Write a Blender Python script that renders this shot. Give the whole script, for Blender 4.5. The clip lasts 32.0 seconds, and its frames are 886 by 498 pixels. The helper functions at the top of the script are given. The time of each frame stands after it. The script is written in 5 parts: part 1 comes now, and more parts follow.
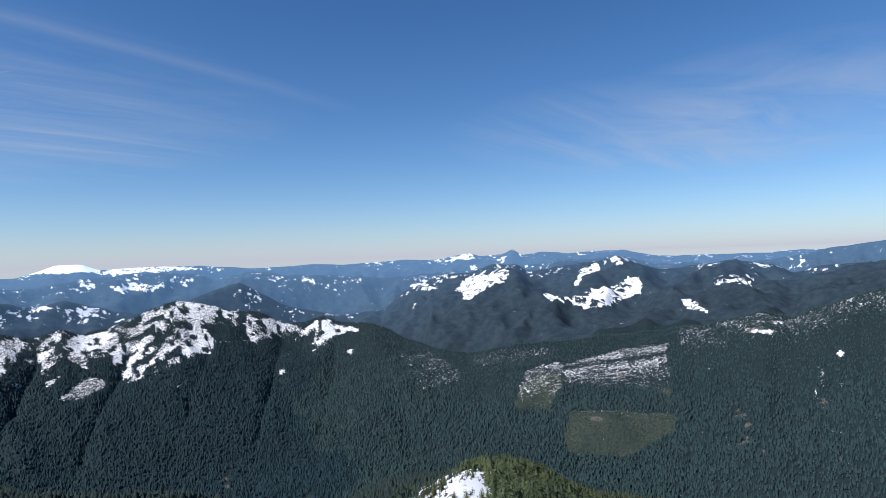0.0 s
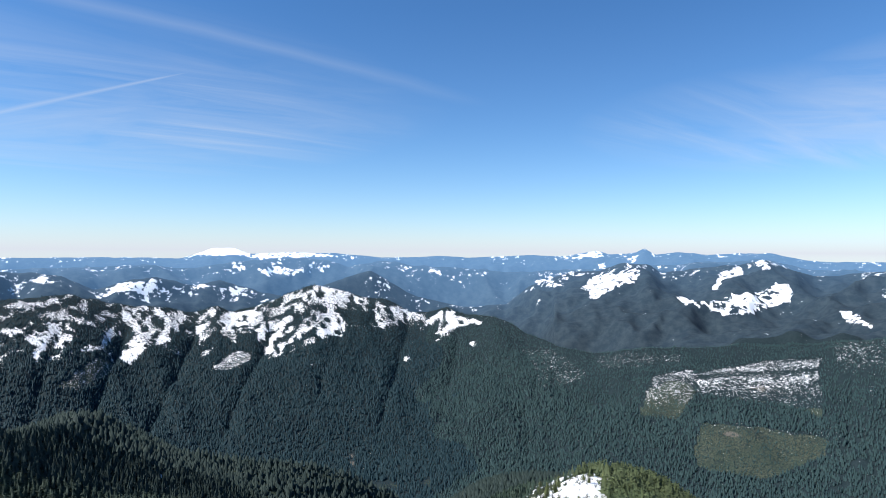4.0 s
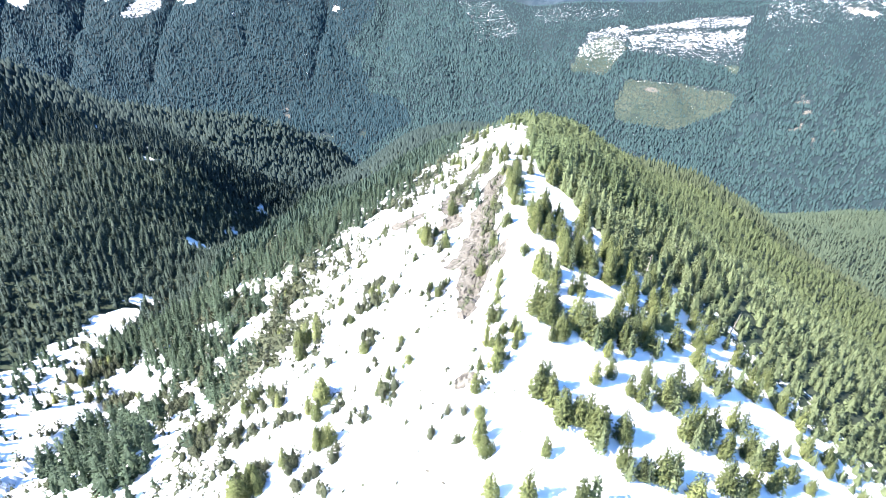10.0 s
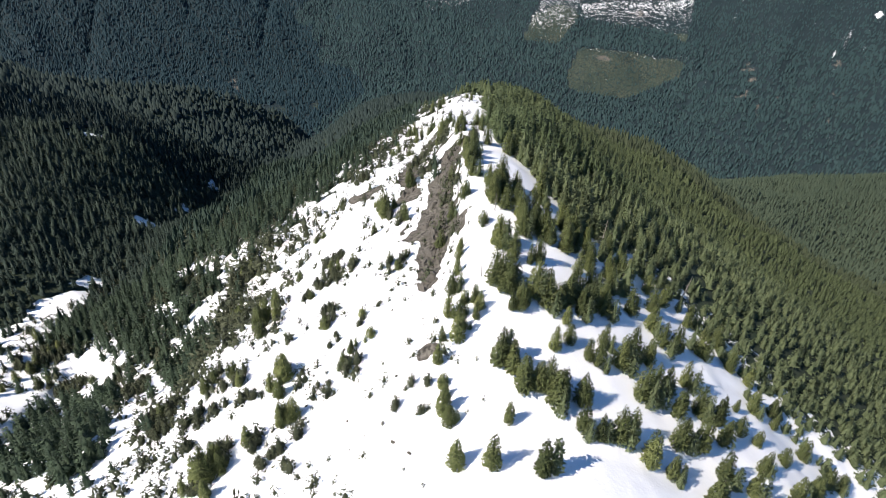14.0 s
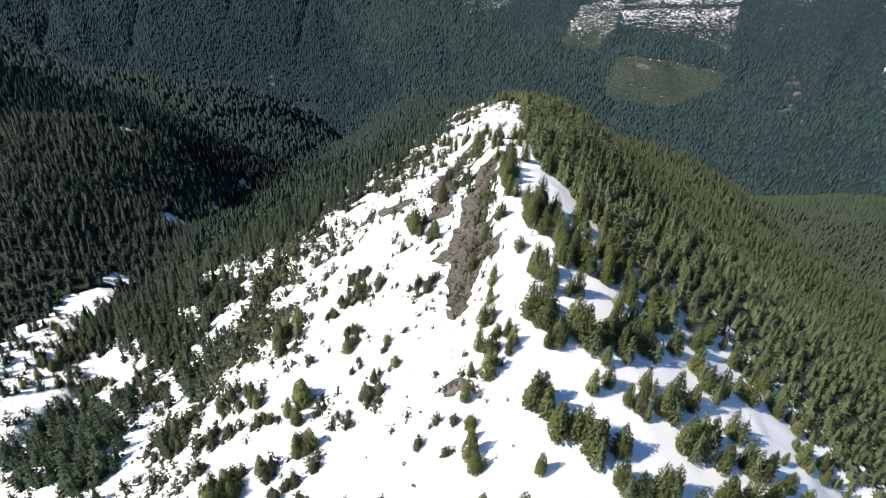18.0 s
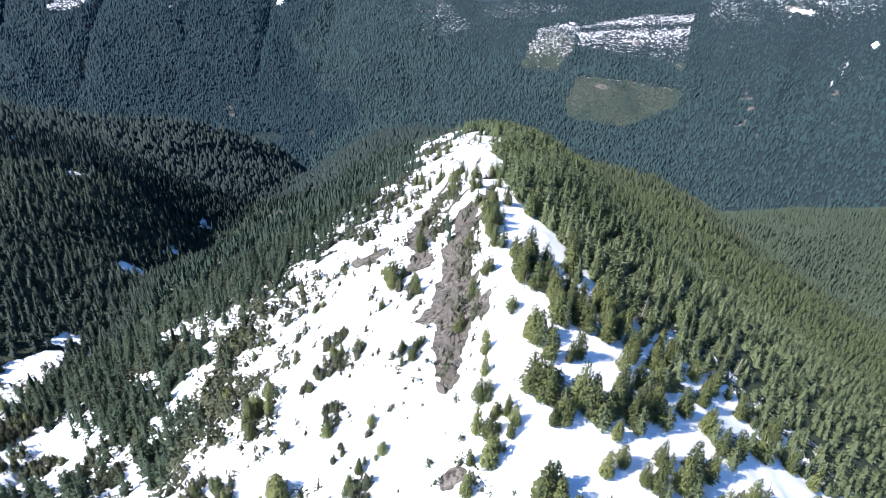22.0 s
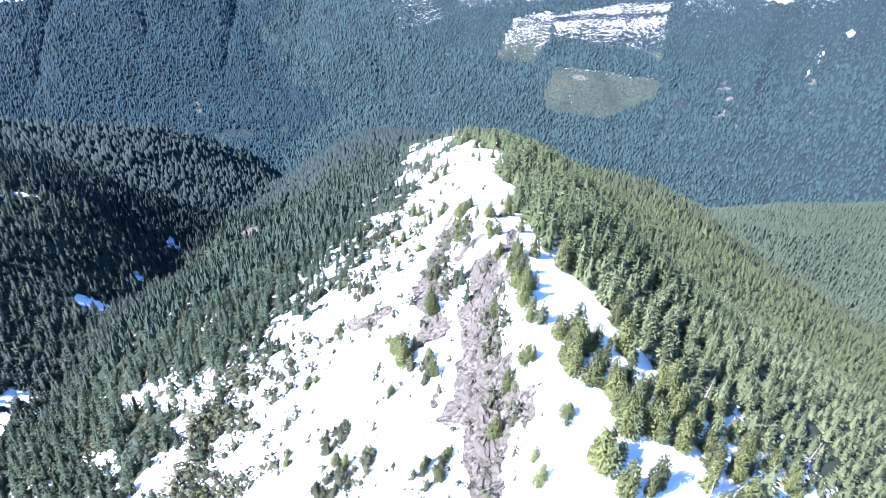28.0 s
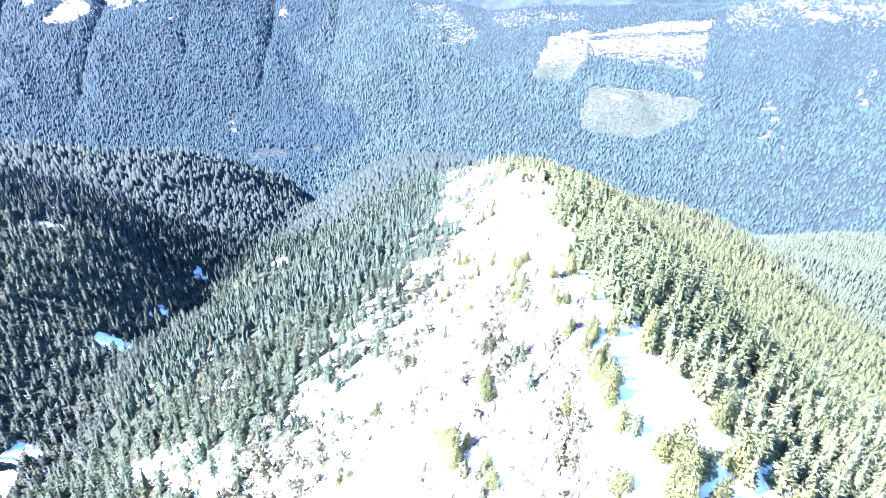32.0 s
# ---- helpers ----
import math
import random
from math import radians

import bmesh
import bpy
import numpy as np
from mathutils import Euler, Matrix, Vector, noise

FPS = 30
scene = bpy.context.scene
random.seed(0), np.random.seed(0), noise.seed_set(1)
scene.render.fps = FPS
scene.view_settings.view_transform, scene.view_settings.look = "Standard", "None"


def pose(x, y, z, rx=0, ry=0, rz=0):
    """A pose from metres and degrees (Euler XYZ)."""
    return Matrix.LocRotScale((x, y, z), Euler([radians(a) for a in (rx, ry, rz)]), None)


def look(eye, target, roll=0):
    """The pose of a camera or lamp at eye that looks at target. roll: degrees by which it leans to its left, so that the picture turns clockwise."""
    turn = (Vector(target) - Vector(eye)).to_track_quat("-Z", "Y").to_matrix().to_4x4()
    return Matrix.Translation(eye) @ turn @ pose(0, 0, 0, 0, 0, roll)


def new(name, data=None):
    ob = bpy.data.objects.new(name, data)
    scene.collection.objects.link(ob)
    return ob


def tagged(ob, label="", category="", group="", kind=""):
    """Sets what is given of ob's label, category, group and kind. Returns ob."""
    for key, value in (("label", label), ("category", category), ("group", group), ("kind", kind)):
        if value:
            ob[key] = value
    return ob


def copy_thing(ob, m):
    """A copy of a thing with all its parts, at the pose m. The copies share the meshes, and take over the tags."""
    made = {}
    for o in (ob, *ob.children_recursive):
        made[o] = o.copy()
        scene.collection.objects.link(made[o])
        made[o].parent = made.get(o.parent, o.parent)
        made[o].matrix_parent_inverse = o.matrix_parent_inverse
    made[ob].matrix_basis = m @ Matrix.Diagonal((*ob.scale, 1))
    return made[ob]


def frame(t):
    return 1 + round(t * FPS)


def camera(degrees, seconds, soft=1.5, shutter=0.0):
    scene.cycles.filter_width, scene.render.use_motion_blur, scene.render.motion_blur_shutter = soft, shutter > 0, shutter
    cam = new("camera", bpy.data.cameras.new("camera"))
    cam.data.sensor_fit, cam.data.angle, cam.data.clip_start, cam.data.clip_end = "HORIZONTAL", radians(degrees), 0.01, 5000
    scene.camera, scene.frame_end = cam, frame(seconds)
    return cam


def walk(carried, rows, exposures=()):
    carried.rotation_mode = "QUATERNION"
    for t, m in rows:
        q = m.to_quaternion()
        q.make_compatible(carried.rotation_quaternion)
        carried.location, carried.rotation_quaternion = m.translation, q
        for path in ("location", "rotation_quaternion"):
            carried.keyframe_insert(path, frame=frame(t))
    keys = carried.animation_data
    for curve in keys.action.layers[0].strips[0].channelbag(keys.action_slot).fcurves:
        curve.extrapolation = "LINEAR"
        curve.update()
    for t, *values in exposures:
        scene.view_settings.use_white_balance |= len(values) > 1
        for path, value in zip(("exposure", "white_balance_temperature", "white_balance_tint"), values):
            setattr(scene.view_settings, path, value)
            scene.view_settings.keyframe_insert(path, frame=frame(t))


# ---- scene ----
import functools

cam = camera(72.7, 32.0, 0.85)
PATH = [
    (0.0, look((-1.83, 0.24, 702.53), (7.70, 99.78, 703.53), -1.85)),
    (0.5, look((-0.44, 1.79, 702.17), (-4.81, 101.69, 703.65), -1.22)),
    (1.0, look((0.58, 3.27, 701.70), (-7.54, 102.93, 703.36), -0.83)),
    (1.5, look((1.23, 4.68, 701.21), (-8.60, 104.19, 702.67), -0.58)),
    (2.0, look((1.55, 5.90, 700.76), (-9.50, 105.28, 701.96), -0.35)),
    (2.5, look((1.75, 6.83, 700.37), (-10.47, 106.07, 701.74), -0.09)),
    (4.5, look((1.12, 3.72, 701.76), (-9.66, 103.14, 701.78), 0.55)),
    (5.0, look((0.60, 2.72, 701.70), (-9.30, 102.23, 701.43), 0.69)),
    (5.5, look((0.01, 1.65, 701.13), (-8.80, 101.26, 700.24), 0.83)),
    (6.0, look((-0.27, 0.57, 700.00), (-8.27, 100.24, 698.31), 0.85)),
    (6.5, look((-0.19, -0.14, 699.18), (-6.47, 98.04, 681.24), 1.14)),
    (7.0, look((-0.09, -0.25, 699.23), (-4.68, 92.37, 661.80), 1.75)),
    (7.5, look((-0.04, 0.04, 699.72), (-3.07, 86.24, 649.13), 2.30)),
    (8.0, look((-0.01, 0.11, 699.87), (-2.01, 85.92, 648.56), 2.42)),
    (8.5, look((-0.01, -0.05, 699.87), (-0.82, 85.34, 647.83), 2.67)),
    (9.0, look((-0.00, -0.01, 700.00), (-0.00, 85.29, 647.82), 2.72)),
    (9.5, look((0.07, -0.14, 700.18), (0.84, 85.01, 647.76), 2.74)),
    (10.0, look((0.06, -0.32, 700.23), (1.11, 84.87, 647.88), 2.77)),
    (10.5, look((0.10, -0.48, 700.16), (2.12, 84.28, 647.13), 2.97)),
    (11.0, look((0.14, -0.36, 700.03), (2.70, 84.17, 646.66), 3.00)),
    (11.5, look((0.05, -0.21, 700.08), (3.91, 83.58, 645.65), 3.43)),
    (12.0, look((-0.05, -0.10, 700.14), (4.45, 83.37, 645.25), 3.55)),
    (12.5, look((-0.14, 0.06, 700.12), (5.36, 83.07, 644.64), 3.85)),
    (13.0, look((-0.29, 0.19, 700.16), (6.25, 83.27, 644.89), 3.73)),
    (13.5, look((-0.38, 0.06, 700.01), (7.27, 82.85, 644.45), 3.84)),
    (15.5, look((-0.42, 2.94, 699.86), (8.10, 85.10, 643.49), 4.06)),
    (16.0, look((-0.59, 4.54, 699.90), (6.48, 86.87, 643.58), 4.21)),
    (16.5, look((-0.86, 6.55, 699.81), (4.86, 88.44, 642.70), 4.72)),
    (17.0, look((-1.08, 8.66, 699.67), (3.26, 90.81, 642.82), 4.82)),
    (17.5, look((-1.30, 10.65, 699.67), (2.66, 92.94, 642.98), 4.94)),
    (18.0, look((-1.68, 12.84, 699.98), (2.07, 95.55, 643.91), 4.85)),
    (18.5, look((-2.03, 14.93, 700.18), (1.78, 98.22, 644.97), 4.67)),
    (19.0, look((-2.56, 17.05, 700.19), (2.06, 100.48, 645.24), 4.68)),
    (19.5, look((-3.09, 19.48, 700.29), (2.75, 102.80, 645.30), 4.74)),
    (20.0, look((-3.59, 21.93, 700.40), (3.52, 105.18, 645.46), 4.78)),
    (20.5, look((-4.14, 24.59, 700.41), (3.74, 108.07, 645.93), 4.71)),
    (21.0, look((-4.83, 27.39, 700.43), (3.78, 111.12, 646.43), 4.60)),
    (21.5, look((-5.49, 30.35, 700.31), (3.06, 114.67, 647.24), 4.32)),
    (22.0, look((-6.09, 33.20, 700.20), (2.89, 117.66, 647.42), 4.26)),
    (22.5, look((-6.79, 36.16, 700.16), (2.57, 120.71, 647.58), 4.21)),
    (23.0, look((-7.40, 39.22, 700.08), (2.12, 123.97, 647.85), 4.16)),
    (23.5, look((-8.11, 42.34, 699.98), (1.76, 127.09, 647.82), 4.19)),
    (24.0, look((-8.83, 45.52, 699.99), (1.48, 130.18, 647.77), 4.27)),
    (24.5, look((-9.49, 48.70, 699.99), (0.86, 133.43, 647.90), 4.16)),
    (25.0, look((-10.20, 51.88, 699.91), (0.62, 136.34, 647.46), 4.27)),
    (25.5, look((-10.93, 55.23, 699.83), (0.29, 139.41, 647.03), 4.33)),
    (27.5, look((-14.81, 74.27, 699.91), (-0.91, 156.61, 644.89), 4.91)),
    (28.0, look((-15.52, 78.19, 699.36), (-2.38, 161.28, 645.29), 4.58)),
    (28.5, look((-16.15, 82.12, 698.96), (-3.79, 165.90, 645.77), 4.23)),
    (29.0, look((-16.68, 86.03, 698.40), (-5.13, 170.45, 646.05), 3.78)),
    (29.5, look((-17.16, 90.31, 697.73), (-5.62, 174.57, 645.13), 3.74)),
    (30.0, look((-17.63, 94.60, 697.21), (-6.41, 178.90, 644.60), 3.61)),
    (30.5, look((-18.13, 98.98, 696.62), (-7.10, 183.17, 643.80), 3.69)),
    (31.0, look((-18.61, 103.43, 696.23), (-8.28, 187.82, 643.58), 3.65)),
    (31.5, look((-19.10, 107.90, 695.77), (-9.67, 192.50, 643.29), 3.70)),
    (32.0, look((-19.55, 112.25, 695.38), (-11.23, 197.19, 643.27), 3.57)),
]
EXPOSURE = [(0.0, 0.27, 6250, 13), (1.0, 0.69, 6300, 14), (2.0, 0.67, 6300, 11), (6.0, 0.79, 6450, 10), (6.5, 1.12, 6400, 10), (7.2, 2.92, 6300, 14), (8.0, 3.17, 6400, 14), (9.0,
            2.92, 6400, 14), (11.0, 2.17, 6500, 14), (12.0, 1.62, 6500, 14), (13.0, 1.12, 6700, 14), (16.0, 0.24, 7100, 12), (17.0, 0.47, 7100, 12), (19.0, 0.82, 6900,
            14), (21.0, 1.12, 6400, 16), (23.0, 1.67, 5950, 20), (25.0, 2.42, 5700, 23), (28.0, 2.37, 5700, 24), (29.0, 2.82, 5700, 28), (30.0, 3.32, 5750, 31), (32.0,
            3.77, 5850, 34)]
walk(cam, PATH, EXPOSURE)

# ---- sky and sun ----
SUN_BEARING, SUN_UP = 246.0, 46.0
world = bpy.data.worlds.new("world")
scene.world = world
world.use_nodes = True
wn, wl = world.node_tree.nodes, world.node_tree.links
wn.clear()


def wnode(kind, **values):
    n = wn.new(kind)
    for key, value in values.items():
        n.inputs[key.replace("_", " ")].default_value = value
    return n


sky = wn.new("ShaderNodeTexSky")
sky.sky_type, sky.sun_disc = "NISHITA", False
sky.sun_elevation, sky.sun_rotation = radians(SUN_UP), radians(SUN_BEARING)
sky.altitude, sky.air_density, sky.dust_density, sky.ozone_density = 1500, 1.0, 0.0, 3.0
coord = wn.new("ShaderNodeTexCoord")
split = wn.new("ShaderNodeSeparateXYZ")
wl.new(coord.outputs["Generated"], split.inputs[0])


def wmath(op, a, b=None, c=None, clamp=False):
    n = wn.new("ShaderNodeMath")
    n.operation, n.use_clamp = op, clamp
    for i, v in enumerate((a, b, c)):
        if v is None:
            continue
        if isinstance(v, (int, float)):
            n.inputs[i].default_value = v
        else:
            wl.new(v, n.inputs[i])
    return n.outputs[0]


# thin high cloud, drawn out by the wind: a flat layer seen from below
lift = wmath("ADD", wmath("MAXIMUM", split.outputs[2], 0.0), 0.10)
px = wmath("DIVIDE", split.outputs[0], lift)
py = wmath("DIVIDE", split.outputs[1], lift)
flat = wn.new("ShaderNodeCombineXYZ")
wl.new(px, flat.inputs[0]), wl.new(py, flat.inputs[1])
turned = wn.new("ShaderNodeMapping")
turned.inputs["Rotation"].default_value = (0, 0, radians(-40))
turned.inputs["Location"].default_value = (2.6, 1.7, 0)
drawn = wn.new("ShaderNodeMapping")
drawn.inputs["Scale"].default_value = (0.4, 2.4, 1)
wl.new(flat.outputs[0], turned.inputs[0]), wl.new(turned.outputs[0], drawn.inputs[0])
wisp = wnode("ShaderNodeTexNoise", Scale=1.1, Detail=7.0, Roughness=0.62, Distortion=0.9)
wl.new(drawn.outputs[0], wisp.inputs["Vector"])
broad = wnode("ShaderNodeTexNoise", Scale=0.8, Detail=3.0, Roughness=0.5)
wl.new(flat.outputs[0], broad.inputs["Vector"])


def bank(cx, cy, rx, ry):
    dx, dy = wmath("MULTIPLY_ADD", px, 1 / rx, -cx / rx), wmath("MULTIPLY_ADD", py, 1 / ry, -cy / ry)
    return wmath("SUBTRACT", 1.0, wmath("ADD", wmath("MULTIPLY", dx, dx), wmath("MULTIPLY", dy, dy)), None, True)


# two banks of it, and one long streak
banks = wmath("MAXIMUM", bank(-2.1, 2.8, 1.7, 1.4), bank(1.6, 3.3, 1.3, 1.0))
off = wmath("ABSOLUTE", wmath("ADD", wmath("SUBTRACT", py, px), wmath("MULTIPLY_ADD", broad.outputs[0], 0.3, -3.17)))
streak = wmath("MULTIPLY", wmath("SUBTRACT", 1.0, wmath("MULTIPLY", off, 8.0), None, True), bank(-1.1, 1.9, 1.4, 1.4))
veil = wmath("MULTIPLY", wmath("MULTIPLY_ADD", wisp.outputs[0], 2.4, -0.85, True), wmath("MULTIPLY", banks, wmath("MULTIPLY_ADD", broad.outputs[0], 2.0, -0.2, True)))
# one condensation trail
across = wmath("ABSOLUTE", wmath("ADD", wmath("MULTIPLY", px, 0.2386), wmath("SUBTRACT", py, 2.005)))
age = wmath("SUBTRACT", -1.22, px, None, True)
trail = wmath("SUBTRACT", 1.0, wmath("DIVIDE", across, wmath("MULTIPLY_ADD", age, 0.035, 0.012)), None, True)
trail = wmath("MULTIPLY", trail, wmath("MULTIPLY", age, 4.0, None, True))
puff = wnode("ShaderNodeTexNoise", Scale=1.5, Detail=6.0, Roughness=0.6, Distortion=0.6)
loose = wn.new("ShaderNodeMapping")
loose.inputs["Rotation"].default_value, loose.inputs["Scale"].default_value = (0, 0, radians(25)), (0.7, 1.2, 1)
wl.new(flat.outputs[0], loose.inputs[0]), wl.new(loose.outputs[0], puff.inputs["Vector"])
puffs = wmath("MULTIPLY", wmath("MULTIPLY_ADD", puff.outputs[0], 2.6, -0.95, True), wmath("MAXIMUM", bank(1.95, 2.9, 1.0, 1.1), wmath("MULTIPLY", bank(-1.9, 2.9, 1.6, 1.1), 0.55)))
veil = wmath("MAXIMUM", veil, wmath("MULTIPLY", puffs, 1.05))
cloud = wmath("MAXIMUM", wmath("MAXIMUM", wmath("MULTIPLY", veil, 0.58, None, True), wmath("MULTIPLY", streak, 0.16)), wmath("MULTIPLY", trail, 0.36))
# the blue deepens with height; whitish, faintly rosy air lies along the horizon
mix, deep, tint, haze = (wn.new("ShaderNodeMixRGB") for _ in range(4))
wl.new(wmath("MULTIPLY", split.outputs[2], 2.7, None, True), tint.inputs[0])
tint.inputs[1].default_value, tint.inputs[2].default_value = (0.74, 0.92, 1.04, 1), (0.50, 0.82, 1.06, 1)
deep.blend_type, deep.inputs[0].default_value = "MULTIPLY", 1.0
wl.new(sky.outputs[0], deep.inputs[1]), wl.new(tint.outputs[0], deep.inputs[2])
low = wmath("POWER", wmath("SUBTRACT", 1.0, wmath("ABSOLUTE", split.outputs[2], None), None, True), 24.0)
wl.new(wmath("MULTIPLY", low, 0.88), haze.inputs[0]), wl.new(deep.outputs[0], haze.inputs[1])
haze.inputs[2].default_value = (5.0, 5.15, 5.8, 1)
wl.new(cloud, mix.inputs[0]), wl.new(haze.outputs[0], mix.inputs[1])
mix.inputs[2].default_value = (4.8, 5.2, 5.9, 1)
back = wnode("ShaderNodeBackground", Strength=0.088)
out = wn.new("ShaderNodeOutputWorld")
wl.new(mix.outputs[0], back.inputs[0]), wl.new(back.outputs[0], out.inputs[0])

sun = new("sun", bpy.data.lights.new("sun", "SUN"))
sun.data.energy, sun.data.angle, sun.data.color = 4.8, radians(0.53), (1.0, 0.95, 0.88)
away = Vector((math.sin(radians(SUN_BEARING)) * math.cos(radians(SUN_UP)), math.cos(radians(SUN_BEARING)) * math.cos(radians(SUN_UP)), math.sin(radians(SUN_UP))))
sun.matrix_world = look(away * 3000, (0, 0, 0))


# ---- materials ----
class Nodes:
    """Short hand for building one node material."""

    def __init__(self, name):
        self.mat = bpy.data.materials.new(name)
        self.mat.use_nodes = True
        self.tree = self.mat.node_tree
        self.bsdf = self.tree.nodes["Principled BSDF"]
        self.out = self.tree.nodes["Material Output"]

    def put(self, socket, value):
        if isinstance(value, (int, float)):
            socket.default_value = value
        elif isinstance(value, tuple):
            socket.default_value = (*value, 1) if len(value) == 3 and socket.type == "RGBA" else value
        else:
            self.tree.links.new(value, socket)

    def node(self, kind, **inputs):
        n = self.tree.nodes.new(kind)
        for key, value in inputs.items():
            self.put(n.inputs[key.replace("_", " ")], value)
        return n

    def math(self, op, a, b=0.0, c=0.0, clamp=False):
        n = self.tree.nodes.new("ShaderNodeMath")
        n.operation, n.use_clamp = op, clamp
        for i, v in enumerate((a, b, c)):
            self.put(n.inputs[i], v)
        return n.outputs[0]

    def mix(self, f, a, b, how="MIX"):
        n = self.tree.nodes.new("ShaderNodeMixRGB")
        n.blend_type = how
        for i, v in enumerate((f, a, b)):
            self.put(n.inputs[i], v)
        return n.outputs[0]

    def noise(self, scale, detail=4.0, rough=0.55, where=None, distort=0.0):
        n = self.node("ShaderNodeTexNoise", Scale=scale, Detail=detail, Roughness=rough, Distortion=distort)
        self.put(n.inputs["Vector"], where or self.place())
        return n.outputs[0]

    def place(self):
        return self.node("ShaderNodeTexCoord").outputs["Object"]

    def attr(self, name):
        n = self.tree.nodes.new("ShaderNodeAttribute")
        n.attribute_name = name
        return n.outputs["Fac"]

    def step(self, v, a, b):
        n = self.tree.nodes.new("ShaderNodeMapRange")
        n.interpolation_type = "SMOOTHSTEP"
        self.put(n.inputs["Value"], v), self.put(n.inputs["From Min"], a), self.put(n.inputs["From Max"], b)
        return n.outputs[0]

    def bump(self, h, strength, distance):
        n = self.node("ShaderNodeBump", Strength=strength, Distance=distance, Height=h)
        self.put(self.bsdf.inputs["Normal"], n.outputs[0])

    def finish(self, colour, rough, spec=0.3):
        self.put(self.bsdf.inputs["Base Color"], colour)
        self.put(self.bsdf.inputs["Roughness"], rough)
        self.put(self.bsdf.inputs["Specular IOR Level"], spec)
        return self.mat


def ground_material(name, wood_a, wood_b, grain, ragged, dotted):
    m = Nodes(name)
    fine, mid, wide = m.noise(grain * 1.0, 6), m.noise(grain * 0.22, 5), m.noise(grain * 0.03, 4)
    soil = m.mix(m.step(mid, 0.35, 0.65), wood_a, wood_b)
    speck = m.noise(grain * 0.5, 4)
    herb = m.mix(m.step(speck, 0.4, 0.6), (0.012, 0.024, 0.020), (0.060, 0.068, 0.048))
    herb = m.mix(m.math("MULTIPLY", m.step(wide, 0.4, 0.6), 0.5), herb, (0.024, 0.040, 0.030))
    stone = m.mix(m.step(fine, 0.35, 0.65), (0.032, 0.030, 0.026), (0.150, 0.140, 0.120))
    stone = m.mix(m.math("MULTIPLY", m.step(mid, 0.45, 0.62), 0.6), stone, (0.086, 0.079, 0.066))
    colour = m.mix(m.step(m.math("ADD", m.attr("grass"), m.math("MULTIPLY_ADD", mid, 0.5, -0.25)), 0.42, 0.58), soil, herb)
    bare = m.step(m.math("ADD", m.attr("rock"), m.math("MULTIPLY_ADD", fine, 0.7, -0.35)), 0.42, 0.58)
    colour = m.mix(bare, colour, stone)
    uneven = m.math("MULTIPLY", m.math("ADD", m.math("MULTIPLY_ADD", m.mix(dotted, mid, speck), 0.8, -0.4), m.math("MULTIPLY_ADD", fine, 0.5, -0.25)), ragged)
    white = m.step(m.math("ADD", m.attr("snow"), uneven), 0.44, 0.54)
    drift = m.mix(m.step(wide, 0.3, 0.7), (0.80, 0.82, 0.85), (0.86, 0.87, 0.88))
    colour = m.mix(white, colour, drift)
    relief = m.math("MULTIPLY", m.math("ADD", m.math("MULTIPLY", fine, 0.5), mid), m.math("MULTIPLY_ADD", white, -0.8, 1.0))
    m.bump(relief, 0.6, 0.9 / grain)
    return m.finish(colour, m.math("MULTIPLY_ADD", white, -0.35, 0.92), 0.2)


def foliage_material(name, dark, light, own, thinness=0.3, bent=True):
    """own: each tree is an object and takes its tone by chance; otherwise the mesh carries a tone for each tree. Either
    way painted shade darkens the inner crown. bent: its light follows the crown's outline.
    """
    m = Nodes(name)
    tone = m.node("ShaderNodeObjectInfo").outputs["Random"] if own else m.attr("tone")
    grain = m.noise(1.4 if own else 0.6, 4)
    crown_shade = m.math("ADD", m.math("MULTIPLY", tone, 0.6), m.math("MULTIPLY_ADD", grain, 1.0, -0.3), 0, True)
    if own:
        crown_shade = m.math("MULTIPLY", crown_shade, m.math("MULTIPLY_ADD", m.attr("crown_shade"), 1.1, 0.25), 0, True)
    colour = m.mix(crown_shade, dark, light)
    mat = m.finish(colour, 0.72, 0.25)
    if bent:
        bend = m.tree.nodes.new("ShaderNodeAttribute")
        bend.attribute_name = "outward"
        turn = m.tree.nodes.new("ShaderNodeVectorTransform")
        turn.vector_type, turn.convert_from, turn.convert_to = "NORMAL", "OBJECT", "WORLD"
        m.tree.links.new(bend.outputs["Vector"], turn.inputs[0]), m.tree.links.new(turn.outputs[0], m.bsdf.inputs["Normal"])
    thin = m.node("ShaderNodeBsdfTranslucent", Color=colour)
    both = m.node("ShaderNodeMixShader", Fac=thinness)
    m.tree.links.new(m.bsdf.outputs[0], both.inputs[1]), m.tree.links.new(thin.outputs[0], both.inputs[2])
    m.tree.links.new(both.outputs[0], m.out.inputs[0])
    return mat


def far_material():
    """Ranges at the back of everything: dark woods, old snow, and haze put in as a blue tint and glow."""
    m = Nodes("hazed_distant_range")
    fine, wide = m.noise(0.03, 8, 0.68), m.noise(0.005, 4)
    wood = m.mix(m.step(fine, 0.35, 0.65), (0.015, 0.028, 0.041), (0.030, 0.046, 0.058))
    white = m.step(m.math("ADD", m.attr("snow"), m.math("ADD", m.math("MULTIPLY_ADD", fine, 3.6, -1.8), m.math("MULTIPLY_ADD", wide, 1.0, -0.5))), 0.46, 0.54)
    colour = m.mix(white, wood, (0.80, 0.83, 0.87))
    # haze as blue emission that grows with distance; the ranges give off no light
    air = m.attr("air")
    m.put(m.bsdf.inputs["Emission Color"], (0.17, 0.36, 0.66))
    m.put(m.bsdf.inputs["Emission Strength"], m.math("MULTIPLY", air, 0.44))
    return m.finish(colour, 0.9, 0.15)


